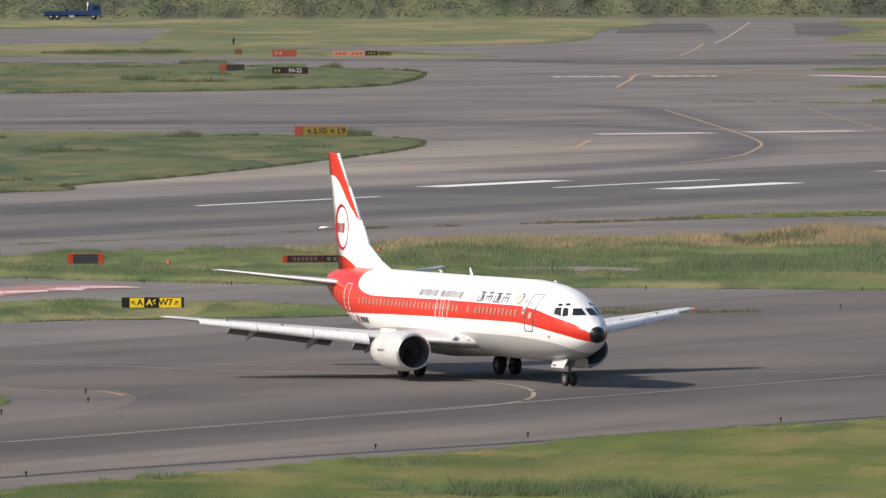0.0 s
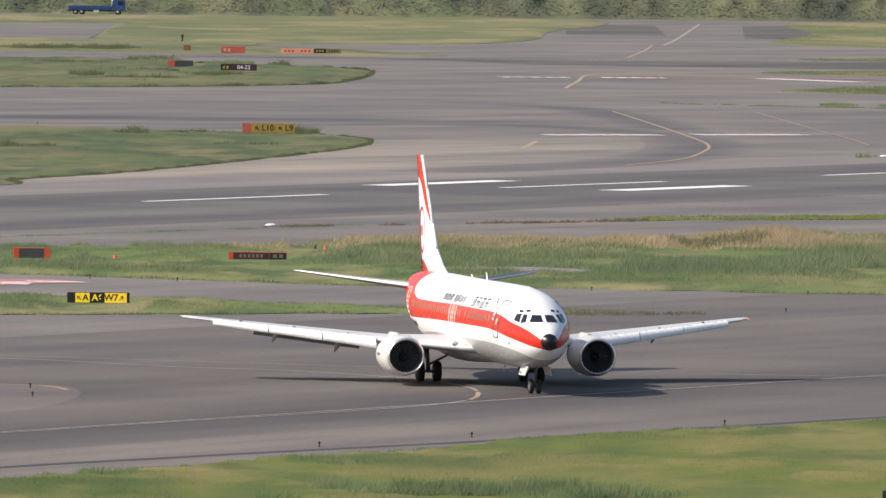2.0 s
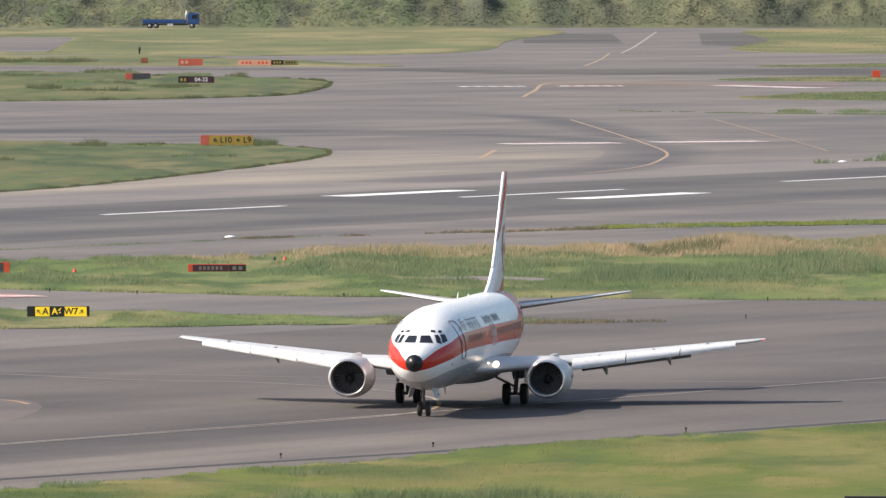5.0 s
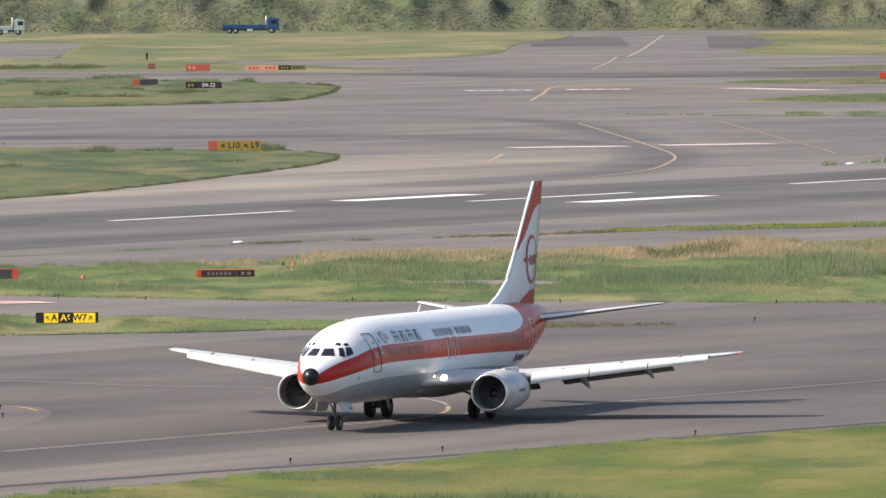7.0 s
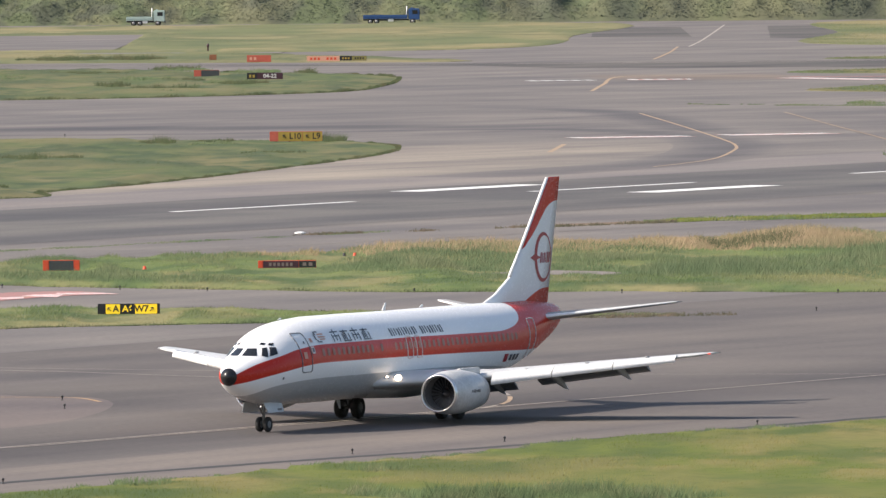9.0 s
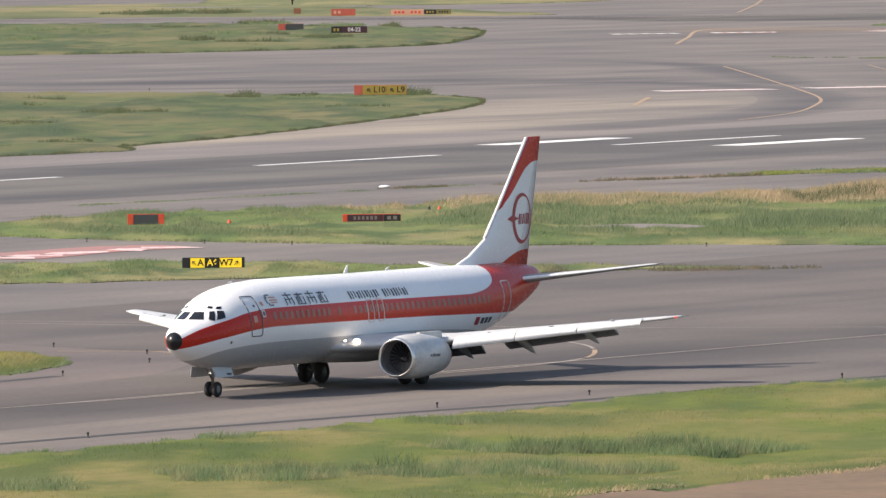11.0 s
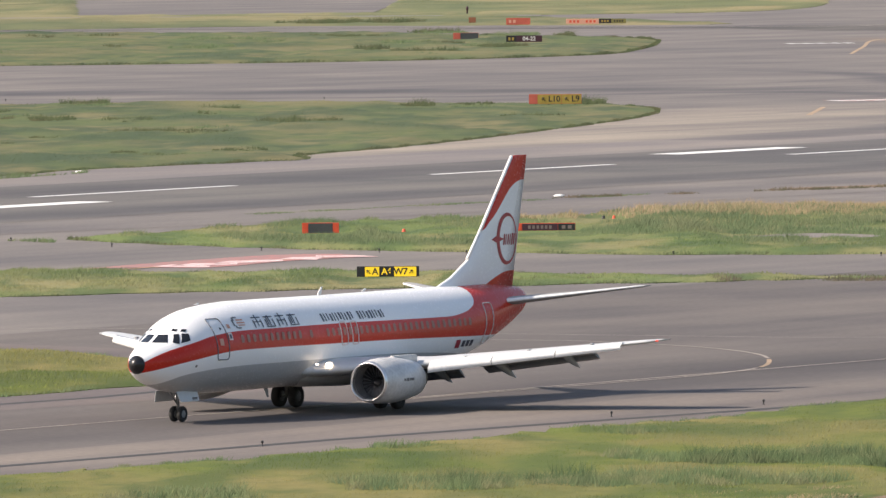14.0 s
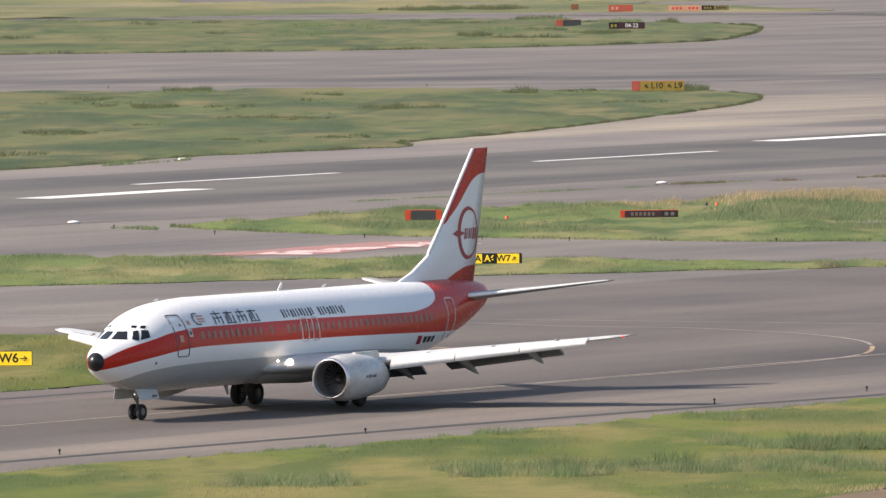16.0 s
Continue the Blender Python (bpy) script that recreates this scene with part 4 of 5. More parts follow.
def build_signs():
    Y, K, W, O, P = M_SIGN_Y, M_SIGN_K, M_SIGN_W, M_SIGN_O, M_SIGN_P
    sign(-17.0, 735, 3.65, 0.62, [(0.125, K, "", K, None), (0.24, Y, "A", K, 135), (0.23, K, "A6", Y, None), (0.365, Y, "W7", K, 45), (0.04, K, "", K, None)],
         "yellow and black taxiway sign in the grass strip")
    sign(-36.6, 598.5, 1.6, 0.72, [(1.0, Y, "W6", K, 0)], "yellow direction sign with black lettering on the island")
    sign(21.4, 503.6, 3.0, 0.72, [(0.34, K, "", K, None), (0.3, K, 2, Y, None), (0.36, Y, 1, K, None)], "black and yellow sign beside the service track", turn=-6)
    sign(-8.6, 820.5, 3.8, 0.5, [(0.08, O, "", K, None), (0.62, P, 6, M_DIM, None), (0.30, K, 2, M_DIM, None)], "dark red runway sign with unreadable white marks", ends=O)
    sign(-23.3, 818.2, 2.4, 0.7, [(0.16, O, "", K, None), (0.68, M_BACK, "", K, None), (0.16, O, "", K, None)], "orange-ended dark grey sign back in the verge", foot=0.05, ends=O)
    sign(-11.8, 1217.3, 5.1, 0.95, [(0.16, M_FAR_O, "", K, None), (0.46, M_DULL_Y, "L10", K, 135), (0.38, M_DULL_Y, "L9", K, 135)], "yellow taxiway sign with orange housing", foot=0.15, ends=M_FAR_O)
    sign(-19.5, 1607, 4.6, 0.85, [(0.28, K, 2, M_DULL_Y, None), (0.72, P, "04-22", W, None)], "dark maroon runway designation sign", foot=0.05)
    sign(-27.4, 1634, 3.3, 0.85, [(0.28, M_FAR_O, "", K, None), (0.72, M_BACK, "", K, None)], "dark grey sign back with an orange end", foot=0.05, ends=M_FAR_O)
    sign(-22.2, 1763, 3.4, 0.95, [(0.5, M_FAR_O, 2, M_PINK, None), (0.5, M_FAR_O, "", K, None)], "orange-red sign in the far field", foot=0.05, ends=M_FAR_O)
    sign(-13.2, 1764.5, 4.6, 0.75, [(0.5, M_PINK, 3, O, None), (0.5, M_PINK, 3, O, None)], "faded pink sign in the far field", foot=0.05, ends=M_PINK)
    sign(-9.0, 1768, 3.8, 0.62, [(0.45, K, 3, M_DULL_Y, None), (0.55, M_OLIVE, 4, K, None)], "black and olive sign with small marks", foot=0.1)
    sign(-29.0, 1784, 1.0, 0.75, [(1.0, M_RUST, "", K, None)], "small rust-brown marker box", foot=0.1, ends=M_RUST)
    sign(69.5, 1653, 1.1, 0.9, [(1.0, O, "", K, None)], "small orange marker box", foot=0.05, ends=O)
    for x, y in ((-17.5, 614.1), (-17.1, 604.1), (-3.0, 554.1), (3.8, 565.0), (15.6, 580.3), (23.2, 732.8), (25.5, 763.8), (12.4, 767.1), (-13.1, 777.0), (-18.6, 780.9),
                 (-17.6, 529.0), (-0.3, 772.0), (-26.1, 786.2), (-35.9, 795.4), (-43.0, 808.6), (-35.3, 1255.9), (-67.3, 1258.1), (-22.4, 623.5), (-20.8, 590.5), (-29.6, 513.0)):
        edge_light(x, y)
    post = part("marker_post", turned([(0, 0.12), (0.6, 0.12), (0.7, 0.2), (1.1, 0.2), (1.2, 0.06)], 10, "z"), M_SIGN_P)
    post.location = (-31.3, 1879.8, 0)
    tagged(post, "slim dark red marker post in the field", "marker post")
    for x, y, c in ((-5.0, 845.5, M_SIGN_K), (-4.3, 845.6, M_SIGN_O), (-17.9, 819.8, M_SIGN_O)):
        ob = part("marker_lamp", turned([(0, 0.2), (0.25, 0.2), (0.3, 0.13), (0.55, 0.16), (0.62, 0.05)], 10, "z"), c)
        ob.matrix_basis = pose(x, y, 0.0) @ Matrix.Diagonal((0.7, 0.7, 0.45, 1))
        tagged(ob, "small orange lamp housing in the grass", "marker lamp", "verge lamps")
    for x, y in ((-8.5, 902), (-46.3, 821.2), (-46.6, 979.2), (45.2, 1148)):
        ob = part("runway_edge_marker", turned([(0, 0.3), (0.1, 0.34), (0.2, 0.25), (0.26, 0.08)], 14, "z"), M_WHITE)
        ob.matrix_basis = pose(x, y, 0.01) @ Matrix.Diagonal((1.3, 1.0, 0.6, 1))
        tagged(ob, "small white light fitting at the runway rim", "edge light", "runway edge lights")


def truck(label, paint, length):
    """A flatbed lorry that faces +x."""
    root = new("truck")
    tagged(root, label, "truck", "trucks")
    L = length
    cab = part("cab", block(L / 2 - 2.0, L / 2, -1.15, 1.15, 0.75, 2.75, 0.14), paint, root)
    part("windscreen", block(L / 2 - 0.05, L / 2 + 0.015, -0.98, 0.98, 1.75, 2.5, 0.02), M_PANE, cab)
    for s in (-1, 1):
        part("side_window", block(L / 2 - 1.3, L / 2 - 0.35, s * 1.15 - 0.02, s * 1.15 + 0.02, 1.75, 2.45, 0.01), M_PANE, cab)
    part("chassis", block(-L / 2, L / 2 - 1.9, -0.5, 0.5, 0.62, 0.9, 0.03), M_DARKMETAL, root)
    bed = part("bed", block(-L / 2, L / 2 - 2.2, -1.2, 1.2, 0.95, 1.2, 0.03), paint, root)
    for s in (-1, 1):
        part("side_board", block(-L / 2, L / 2 - 2.2, s * 1.2 - 0.04, s * 1.2 + 0.04, 1.2, 1.62, 0.02), paint, bed)
    part("headboard", block(L / 2 - 2.3, L / 2 - 2.15, -1.2, 1.2, 1.2, 2.5, 0.03), paint, bed)
    part("exhaust_stack", rod(bmesh.new(), (L / 2 - 2.25, -0.75, 0.9), (L / 2 - 2.25, -0.75, 3.15), 0.11, 10), M_SIGN_W, root)
    part("beacon", block(L / 2 - 1.6, L / 2 - 1.2, -0.5, 0.5, 2.74, 2.9, 0.03), paint, cab)
    part("bumper", block(L / 2 - 0.02, L / 2 + 0.14, -1.12, 1.12, 0.5, 0.82, 0.03), M_DARKMETAL, cab)
    part("fuel_tank", block(-0.6, 0.4, -1.12, -0.6, 0.45, 0.92, 0.08), M_SIGN_W, root)
    wheels = []
    for x in (L / 2 - 1.2, -L / 2 + 1.3, -L / 2 + 2.4):
        for s in (-1, 1):
            w = part("wheel", turned([(-0.14, 0.3), (-0.14, 0.46), (-0.08, 0.5), (0.08, 0.5), (0.14, 0.46), (0.14, 0.3)], 18, "y"), M_RUBBER, root)
            w.location = (x, s * 1.0, 0.5)
            part("rim", turned([(-0.15, 0.1), (-0.15, 0.27), (0.15, 0.27), (0.15, 0.1)], 14, "y"), M_RIM, w)
            wheels.append(w)
    return root, wheels


# ---- the airliner: x forward from between the main wheels, y to its left side, s metres aft of the nose ----
NOSE = 18.16
SHAPE = [  # s, top, bottom, half width, height of the widest line
    (0.0, 2.67, 2.67, 0.0, 2.67), (0.10, 2.90, 2.42, 0.24, 2.67), (0.38, 3.10, 2.19, 0.47, 2.67), (0.9, 3.38, 1.90, 0.79, 2.70), (1.7, 3.70, 1.62, 1.11, 2.76),
    (2.1, 3.93, 1.53, 1.26, 2.80), (2.6, 4.22, 1.42, 1.42, 2.86), (3.4, 4.58, 1.30, 1.62, 2.95), (4.6, 4.89, 1.21, 1.80, 3.07), (6.4, 5.08, 1.17, 1.88, 3.15),
    (15.0, 5.13, 1.17, 1.88, 3.17), (23.5, 5.13, 1.17, 1.88, 3.17), (26.5, 5.13, 1.48, 1.84, 3.27), (29.5, 5.12, 2.04, 1.62, 3.56), (32.0, 5.10, 2.72, 1.26, 3.92),
    (33.8, 4.98, 3.32, 0.90, 4.18), (34.9, 4.84, 3.78, 0.56, 4.34), (35.4, 4.66, 4.12, 0.24, 4.40)]
_q = np.sqrt([r[0] for r in SHAPE])
_v = np.array([r[1:] for r in SHAPE])
_m = np.gradient(_v, _q, axis=0)
_m[10:12] = 0


def section(s):
    """Top, bottom, half width and widest height of the hull at s."""
    q = math.sqrt(max(0.0, min(s, 35.4)))
    i = int(min(max(np.searchsorted(_q, q) - 1, 0), len(_q) - 2))
    h = _q[i + 1] - _q[i]
    t = (q - _q[i]) / h
    a, b = 2 * t ** 3 - 3 * t * t + 1, t ** 3 - 2 * t * t + t
    c, d = -2 * t ** 3 + 3 * t * t, t ** 3 - t * t
    return a * _v[i] + b * h * _m[i] + c * _v[i + 1] + d * h * _m[i + 1]


def hull(s, z, side, off=0.012):
    """A point on the hull's side at height z, proud of it by off."""
    top, bot, hw, zm = section(s)
    r = (z - zm) / ((top - zm) if z > zm else (zm - bot))
    r = max(-0.999, min(0.999, r))
    c = math.sqrt(1 - r * r)
    return Vector((NOSE - s, side * (hw * c + off * max(c, 0.25)), z + off * r))


def nose_hull(y, z, off=0.015):
    """The point of the nose at lateral y and height z."""
    lo, hi = 0.0, 6.0
    for _ in range(36):
        s = (lo + hi) / 2
        top, bot, hw, zm = section(s)
        r = (z - zm) / ((top - zm) if z > zm else (zm - bot) or 1) if top > zm else 2
        inside_now = hw > 0 and abs(r) < 1 and abs(y) < hw * math.sqrt(1 - r * r)
        lo, hi = (lo, s) if inside_now else (s, hi)
    return Vector((NOSE - hi + off * 0.8, y * 1.008, z + off * 0.6))


def curve_node(nt, value, pts, span=36.0, top=12.0):
    n = nt.nodes.new("ShaderNodeFloatCurve")
    cv = n.mapping.curves[0]
    pts = [(a / span, b / top) for a, b in pts]
    cv.points[0].location, cv.points[1].location = pts[0], pts[-1]
    for p in pts[1:-1]:
        cv.points.new(*p)
    for p in cv.points:
        p.handle_type = "AUTO_CLAMPED"
    n.mapping.update()
    nt.links.new(math_node(nt, "DIVIDE", value, span), n.inputs["Value"])
    return math_node(nt, "MULTIPLY", n.outputs[0], top)


def painted(name, upper, lower, grey=None, both=False):
    """White gloss paint with an orange-red band between two lines given over s; both: red above the one and below the other."""
    m = bpy.data.materials.new(name)
    nt, ns, ln, bs = nodes_of(m)
    tc = ns.new("ShaderNodeTexCoord")
    sp = ns.new("ShaderNodeSeparateXYZ")
    ln.new(tc.outputs["Object"], sp.inputs[0])
    s = math_node(nt, "SUBTRACT", NOSE, sp.outputs[0])
    z = sp.outputs[2]
    up, low = curve_node(nt, s, upper), curve_node(nt, s, lower)

    def over(a, b):
        return math_node(nt, "MULTIPLY_ADD", math_node(nt, "SUBTRACT", a, b), 40.0, 0.5, clamp=True)
    if both:
        k = math_node(nt, "MAXIMUM", over(z, up), over(low, z))
    else:
        k = math_node(nt, "MULTIPLY", over(up, z), over(z, low))
    wear = noise_node(nt, 0.5, 4, (6, 1, 1))
    fine = noise_node(nt, 9, 4)
    white = mix_node(nt, spread(nt, wear, 0.3, 0.7), (0.84, 0.84, 0.84), (0.90, 0.90, 0.89))
    redc = mix_node(nt, spread(nt, wear, 0.3, 0.7), (0.52, 0.030, 0.016), (0.60, 0.038, 0.020))
    col = mix_node(nt, k, white, redc)
    if grey:
        col = mix_node(nt, over(curve_node(nt, s, grey), z), col, mix_node(nt, spread(nt, wear, 0.3, 0.7), (0.45, 0.455, 0.46), (0.53, 0.533, 0.535)))
    ln.new(col, bs.inputs["Base Color"])
    ln.new(math_node(nt, "MULTIPLY_ADD", fine, 0.12, 0.2), bs.inputs["Roughness"])
    bs.inputs["Specular IOR Level"].default_value = 0.22
    return m


M_HULL = painted("hull_paint",
                 [(0, 2.64), (0.28, 2.76), (0.8, 2.99), (1.5, 3.2), (3.1, 3.56), (4.4, 3.8), (7.6, 3.94), (15, 3.94), (20.3, 3.90), (25.2, 3.87), (26.6, 3.96), (27.6, 4.14), (28.3, 4.42), (28.9, 5.2), (29.4, 6.2), (36, 6.2)],
                 [(0, 2.2), (0.4, 2.31), (1.35, 2.51), (2.9, 2.78), (4.95, 3.03), (7.3, 3.10), (15, 3.06), (20, 3.02), (25.4, 2.94), (28.5, 2.88), (36, 2.8)],
                 [(0, 0.6), (0.8, 1.42), (1.75, 1.9), (2.45, 2.12), (3.85, 2.29), (5.2, 2.36), (8, 2.4), (16, 2.4), (24, 2.28), (28, 1.9), (30, 1.0), (36, 0.5)])
M_FIN = painted("fin_paint",
                [(0, 7.3), (31.3, 7.5), (32.3, 8.0), (33.15, 8.6), (33.86, 9.18), (34.5, 9.58), (35.2, 9.78), (36, 9.82)],
                [(0, 4.4), (30.3, 4.45), (31.2, 4.86), (32.0, 5.17), (32.8, 5.42), (33.6, 5.6), (34.6, 5.67), (36, 5.7)], both=True)


def loft(rings, material, name, parent, label="", cap=True, closed=True):
    bm = bmesh.new()
    rows = [[bm.verts.new(p) for p in r] for r in rings]
    n = len(rows[0])
    for a, b in zip(rows, rows[1:]):
        for i in range(n if closed else n - 1):
            bm.faces.new((a[i], a[(i + 1) % n], b[(i + 1) % n], b[i])).smooth = True
    if cap:
        for r in (rings[0], rings[-1]):
            bm.faces.new([bm.verts.new(p) for p in r])
    return part(name, bm, material, parent, label)


FOIL = [1.0, 0.75, 0.5, 0.3, 0.15, 0.06, 0.015, 0.0]


def half_thick(c, t):
    """Half thickness at the share c of a chord, for a section of thickness t."""
    return 5 * t * (0.2969 * math.sqrt(c) - 0.126 * c - 0.3516 * c * c + 0.2843 * c ** 3 - 0.1036 * c ** 4)


def foil(le, chord, t, camber=0.0):
    """(along, across) pairs of an aerofoil with its front at le, running aft."""
    up = [(le - c * chord, half_thick(c, t) * chord + camber * chord * math.sin(math.pi * c)) for c in FOIL]
    low = [(le - c * chord, -half_thick(c, t) * chord * 0.8 + camber * chord * math.sin(math.pi * c)) for c in FOIL[-2:0:-1]]
    return up + low


WING = [  # y, leading edge, chord, height, thickness
    (1.0, 6.0, 9.3, 1.86, 0.10), (1.9, 5.45, 8.75, 1.88, 0.10), (4.0, 2.55, 5.9, 2.0, 0.11), (4.8, 1.80, 5.15, 2.03, 0.115), (9.0, -0.42, 3.65, 2.48, 0.105), (13.9, -2.95, 1.95, 2.99, 0.10),
    (14.3, -3.25, 1.55, 3.04, 0.09), (14.46, -3.7, 0.9, 3.07, 0.07)]


def wing_at(y):
    ys = [w[0] for w in WING]
    return [float(np.interp(y, ys, [w[k] for w in WING])) for k in (1, 2, 3, 4)]


def build_wing(root, side):
    rings = []
    for y in (1.0, 1.9, 3.3, 4.8, 6.5, 9.0, 11.5, 13.9, 14.3, 14.46):
        le, ch, z, t = wing_at(y)
        rings.append([(x, side * y, z + a) for x, a in foil(le, ch, t, 0.012)])
    wing = loft(rings, M_WING, "wing", root, "light grey swept wing")
    # slats, drooped in front of the leading edge
    for y0, y1 in ((5.6, 8.05), (8.1, 10.55), (10.6, 13.15)):
        rr = []
        for y in (y0, y1):
            le, ch, z, t = wing_at(y)
            k = 0.55 + 0.45 * (13.5 - y) / 8
            sec = [(-0.42, 0.17), (0.0, 0.14), (0.22, 0.02), (0.36, -0.16), (0.40, -0.40), (0.33, -0.40), (0.26, -0.18), (0.12, -0.04), (-0.06, 0.06)]
            rr.append([(le + a * k, side * y, z + b * k) for a, b in sec])
        loft(rr, M_WHITE, "slat", wing, "white drooped leading-edge slat")
    # trailing edge flaps
    for y0, y1, d in ((2.0, 4.25, 0.85), (5.4, 10.7, 0.62)):
        for k, (f0, f1, drop) in enumerate(((0.55, -0.35, 0.30), (-0.32, -0.85, 0.85))):
            rr = []
            for y in (y0, (y0 + y1) / 2, y1):
                le, ch, z, t = wing_at(y)
                te = le - ch
                sc = 1.0 - 0.25 * (y - y0) / 6
                h0, h1 = z - 0.10 - (0.06 if k == 0 else 0.36) * d * sc, z - 0.10 - (0.36 if k == 0 else drop) * d * sc
                a, b = (te + f0 * sc, h0), (te + f1 * sc, h1)
                rr.append([(a[0], side * y, a[1] + 0.05), ((a[0] + b[0]) / 2, side * y, (a[1] + b[1]) / 2 + 0.09), (b[0], side * y, b[1] + 0.012),
                           (b[0], side * y, b[1] - 0.012), ((a[0] + b[0]) / 2, side * y, (a[1] + b[1]) / 2 - 0.05), (a[0], side * y, a[1] - 0.07)])
            loft(rr, M_FLAP, "flap", wing, "dark grey lowered flap")
    for y in (3.5, 6.6, 9.7):
        le, ch, z, t = wing_at(y)
        te = le - ch
        sc = 1.0 if y < 9 else 0.85
        bm = turned([(1.5, 0.02), (1.2, 0.14), (0.5, 0.2), (-0.2, 0.19), (-0.9, 0.11), (-1.35, 0.01)], 12, "x")
        fairing = part("flap_fairing", bm, M_FLAP if y < 4 else M_GREY, wing)
        fairing.matrix_basis = pose(te + 0.25, side * y, z - 0.42 * sc, 0, -24, 0) @ Matrix.Diagonal((sc, 0.7 * sc, 1.1 * sc, 1))
    for y in (6.8, 9.3, 11.8):
        le, ch, z, t = wing_at(y)
        part("slat_track", block(le - 0.5, le - 0.25, side * y - 0.06, side * y + 0.06, z + 0.1, z + 0.2, 0.01), M_GREY, wing)
    le, ch, z, t = wing_at(14.4)
    tip = part("navigation_light", turned([(0.12, 0.01), (0.06, 0.04), (-0.08, 0.04), (-0.15, 0.01)], 8, "x"), M_NAV if side > 0 else M_WHITE, wing)
    tip.location = (le + 0.05, side * 14.42, z)
    bm = bmesh.new()
    rod(bm, (le - ch + 0.1, side * 14.3, z), (le - ch - 0.35, side * 14.3, z + 0.02), 0.012, 6)
    part("static_wick", bm, M_BLACK, wing)
    # landing light in the wing root
    lens = part("landing_light", turned([(0.12, 0.02), (0.1, 0.07), (0.0, 0.13), (-0.2, 0.14)], 16, "x"), M_LAMP if side > 0 else M_WHITE, wing)
    lens.location = (4.93, side * 2.28, 2.14)
    small = part("turnoff_light", turned([(0.05, 0.01), (0.04, 0.03), (0.0, 0.045), (-0.1, 0.045)], 12, "x"), M_LAMP if side > 0 else M_WHITE, wing)
    small.location = (5.42, side * 1.98, 2.2)
    return wing


def build_engine(root, side):
    x, y, z = 5.85, side * 4.83, 1.44
    nac = part("engine", turned([(-0.16, 0.905), (-0.6, 0.985), (-1.3, 1.02), (-2.2, 1.0), (-3.0, 0.92), (-3.75, 0.80), (-3.75, 0.76), (-3.0, 0.78), (-3.0, 0.3)], 40, "x", squash=0.93, cap=False), M_NACELLE, root,
               "white engine nacelle with polished lip")
    nac.location, nac.scale = (x, y, z), (1.03, 1.04, 1.04)
    part("intake_lip", turned([(-0.155, 0.907), (-0.08, 0.89), (-0.02, 0.86), (0.0, 0.83), (-0.03, 0.80), (-0.12, 0.775), (-0.25, 0.77)], 40, "x", squash=0.93, cap=False), M_METAL, nac, "polished metal intake lip")
    bm = bmesh.new()
    rings = [[(a, r * math.cos(w), r * math.sin(w) * (0.93 if math.sin(w) < 0 else 1)) for w in [2 * math.pi * i / 40 for i in range(40)]] for a, r in ((-0.2, 0.772), (-0.55, 0.775), (-0.95, 0.77))]
    rows = [[bm.verts.new(p) for p in r] for r in rings]
    for p, q in zip(rows, rows[1:]):
        for i in range(40):
            bm.faces.new((p[i], q[i], q[(i + 1) % 40], p[(i + 1) % 40])).smooth = True
    part("intake_duct", bm, M_DUCT, nac, "dark grey intake duct")
    part("fan_backing", turned([(-0.95, 0.77), (-1.0, 0.77)], 32, "x", squash=0.93), M_DARKMETAL, nac)
    bm = bmesh.new()
    for i in range(24):
        w = 2 * math.pi * i / 24
        c, s = math.cos(w), math.sin(w)
        c2, s2 = math.cos(w + 0.16), math.sin(w + 0.16)
        p = [(-0.78, 0.2 * c, 0.2 * s), (-0.9, 0.2 * c2, 0.2 * s2), (-0.92, 0.71 * c2, 0.71 * s2), (-0.80, 0.71 * c, 0.71 * s)]
        q = [bm.verts.new(v) for v in p]
        bm.faces.new(q)
        bm.faces.new([bm.verts.new((v[0] - 0.015, v[1], v[2])) for v in p][::-1])
    part("fan", bm, M_FANBLADE, nac, "dark metal fan blades")
    part("spinner", turned([(-0.5, 0.01), (-0.56, 0.07), (-0.68, 0.15), (-0.8, 0.2), (-0.9, 0.2)], 18, "x"), M_DARKMETAL, nac)
    part("exhaust", turned([(-2.9, 0.55), (-3.9, 0.52), (-4.6, 0.40), (-4.6, 0.36), (-4.3, 0.3), (-5.1, 0.03)], 24, "x"), M_DARKMETAL, nac, "dark titanium exhaust nozzle")
    bm = block(-4.2, -1.2, -0.13, 0.13, 0.78, 1.06, 0.05)
    for v in bm.verts:
        if v.co.z > 1 and v.co.x > -1.5:
            v.co.x -= 0.9
        if v.co.z < 0.9 and v.co.x < -3.5:
            v.co.z -= 0.2
    part("pylon", bm, M_NACELLE, nac)
    bars = ((-1.5, 0.05), (-1.75, 0.07), (-2.0, 0.05), (-2.2, 0.06))
    for a, h in bars:
        part("stencil", block(a - 0.09, a + 0.09, side * 1.0 - 0.012, side * 1.0 + 0.018, 0.08 - h, 0.08 + h), M_OUTLINE, nac)
    return nac


def ring_patch(points, centre=None):
    """A flat many-sided patch from points."""
    bm = bmesh.new()
    bm.faces.new([bm.verts.new(p) for p in points])
    return bm


def hull_rect(s0, s1, z0, z1, side, off=0.014, nz=4, ns=1):
    """A patch of the hull's side."""
    bm = bmesh.new()
    g = [[bm.verts.new(hull(s0 + (s1 - s0) * i / ns, z0 + (z1 - z0) * j / nz, side, off)) for j in range(nz + 1)] for i in range(ns + 1)]
    for i in range(ns):
        for j in range(nz):
            bm.faces.new((g[i][j], g[i + 1][j], g[i + 1][j + 1], g[i][j + 1])).smooth = True
    return bm


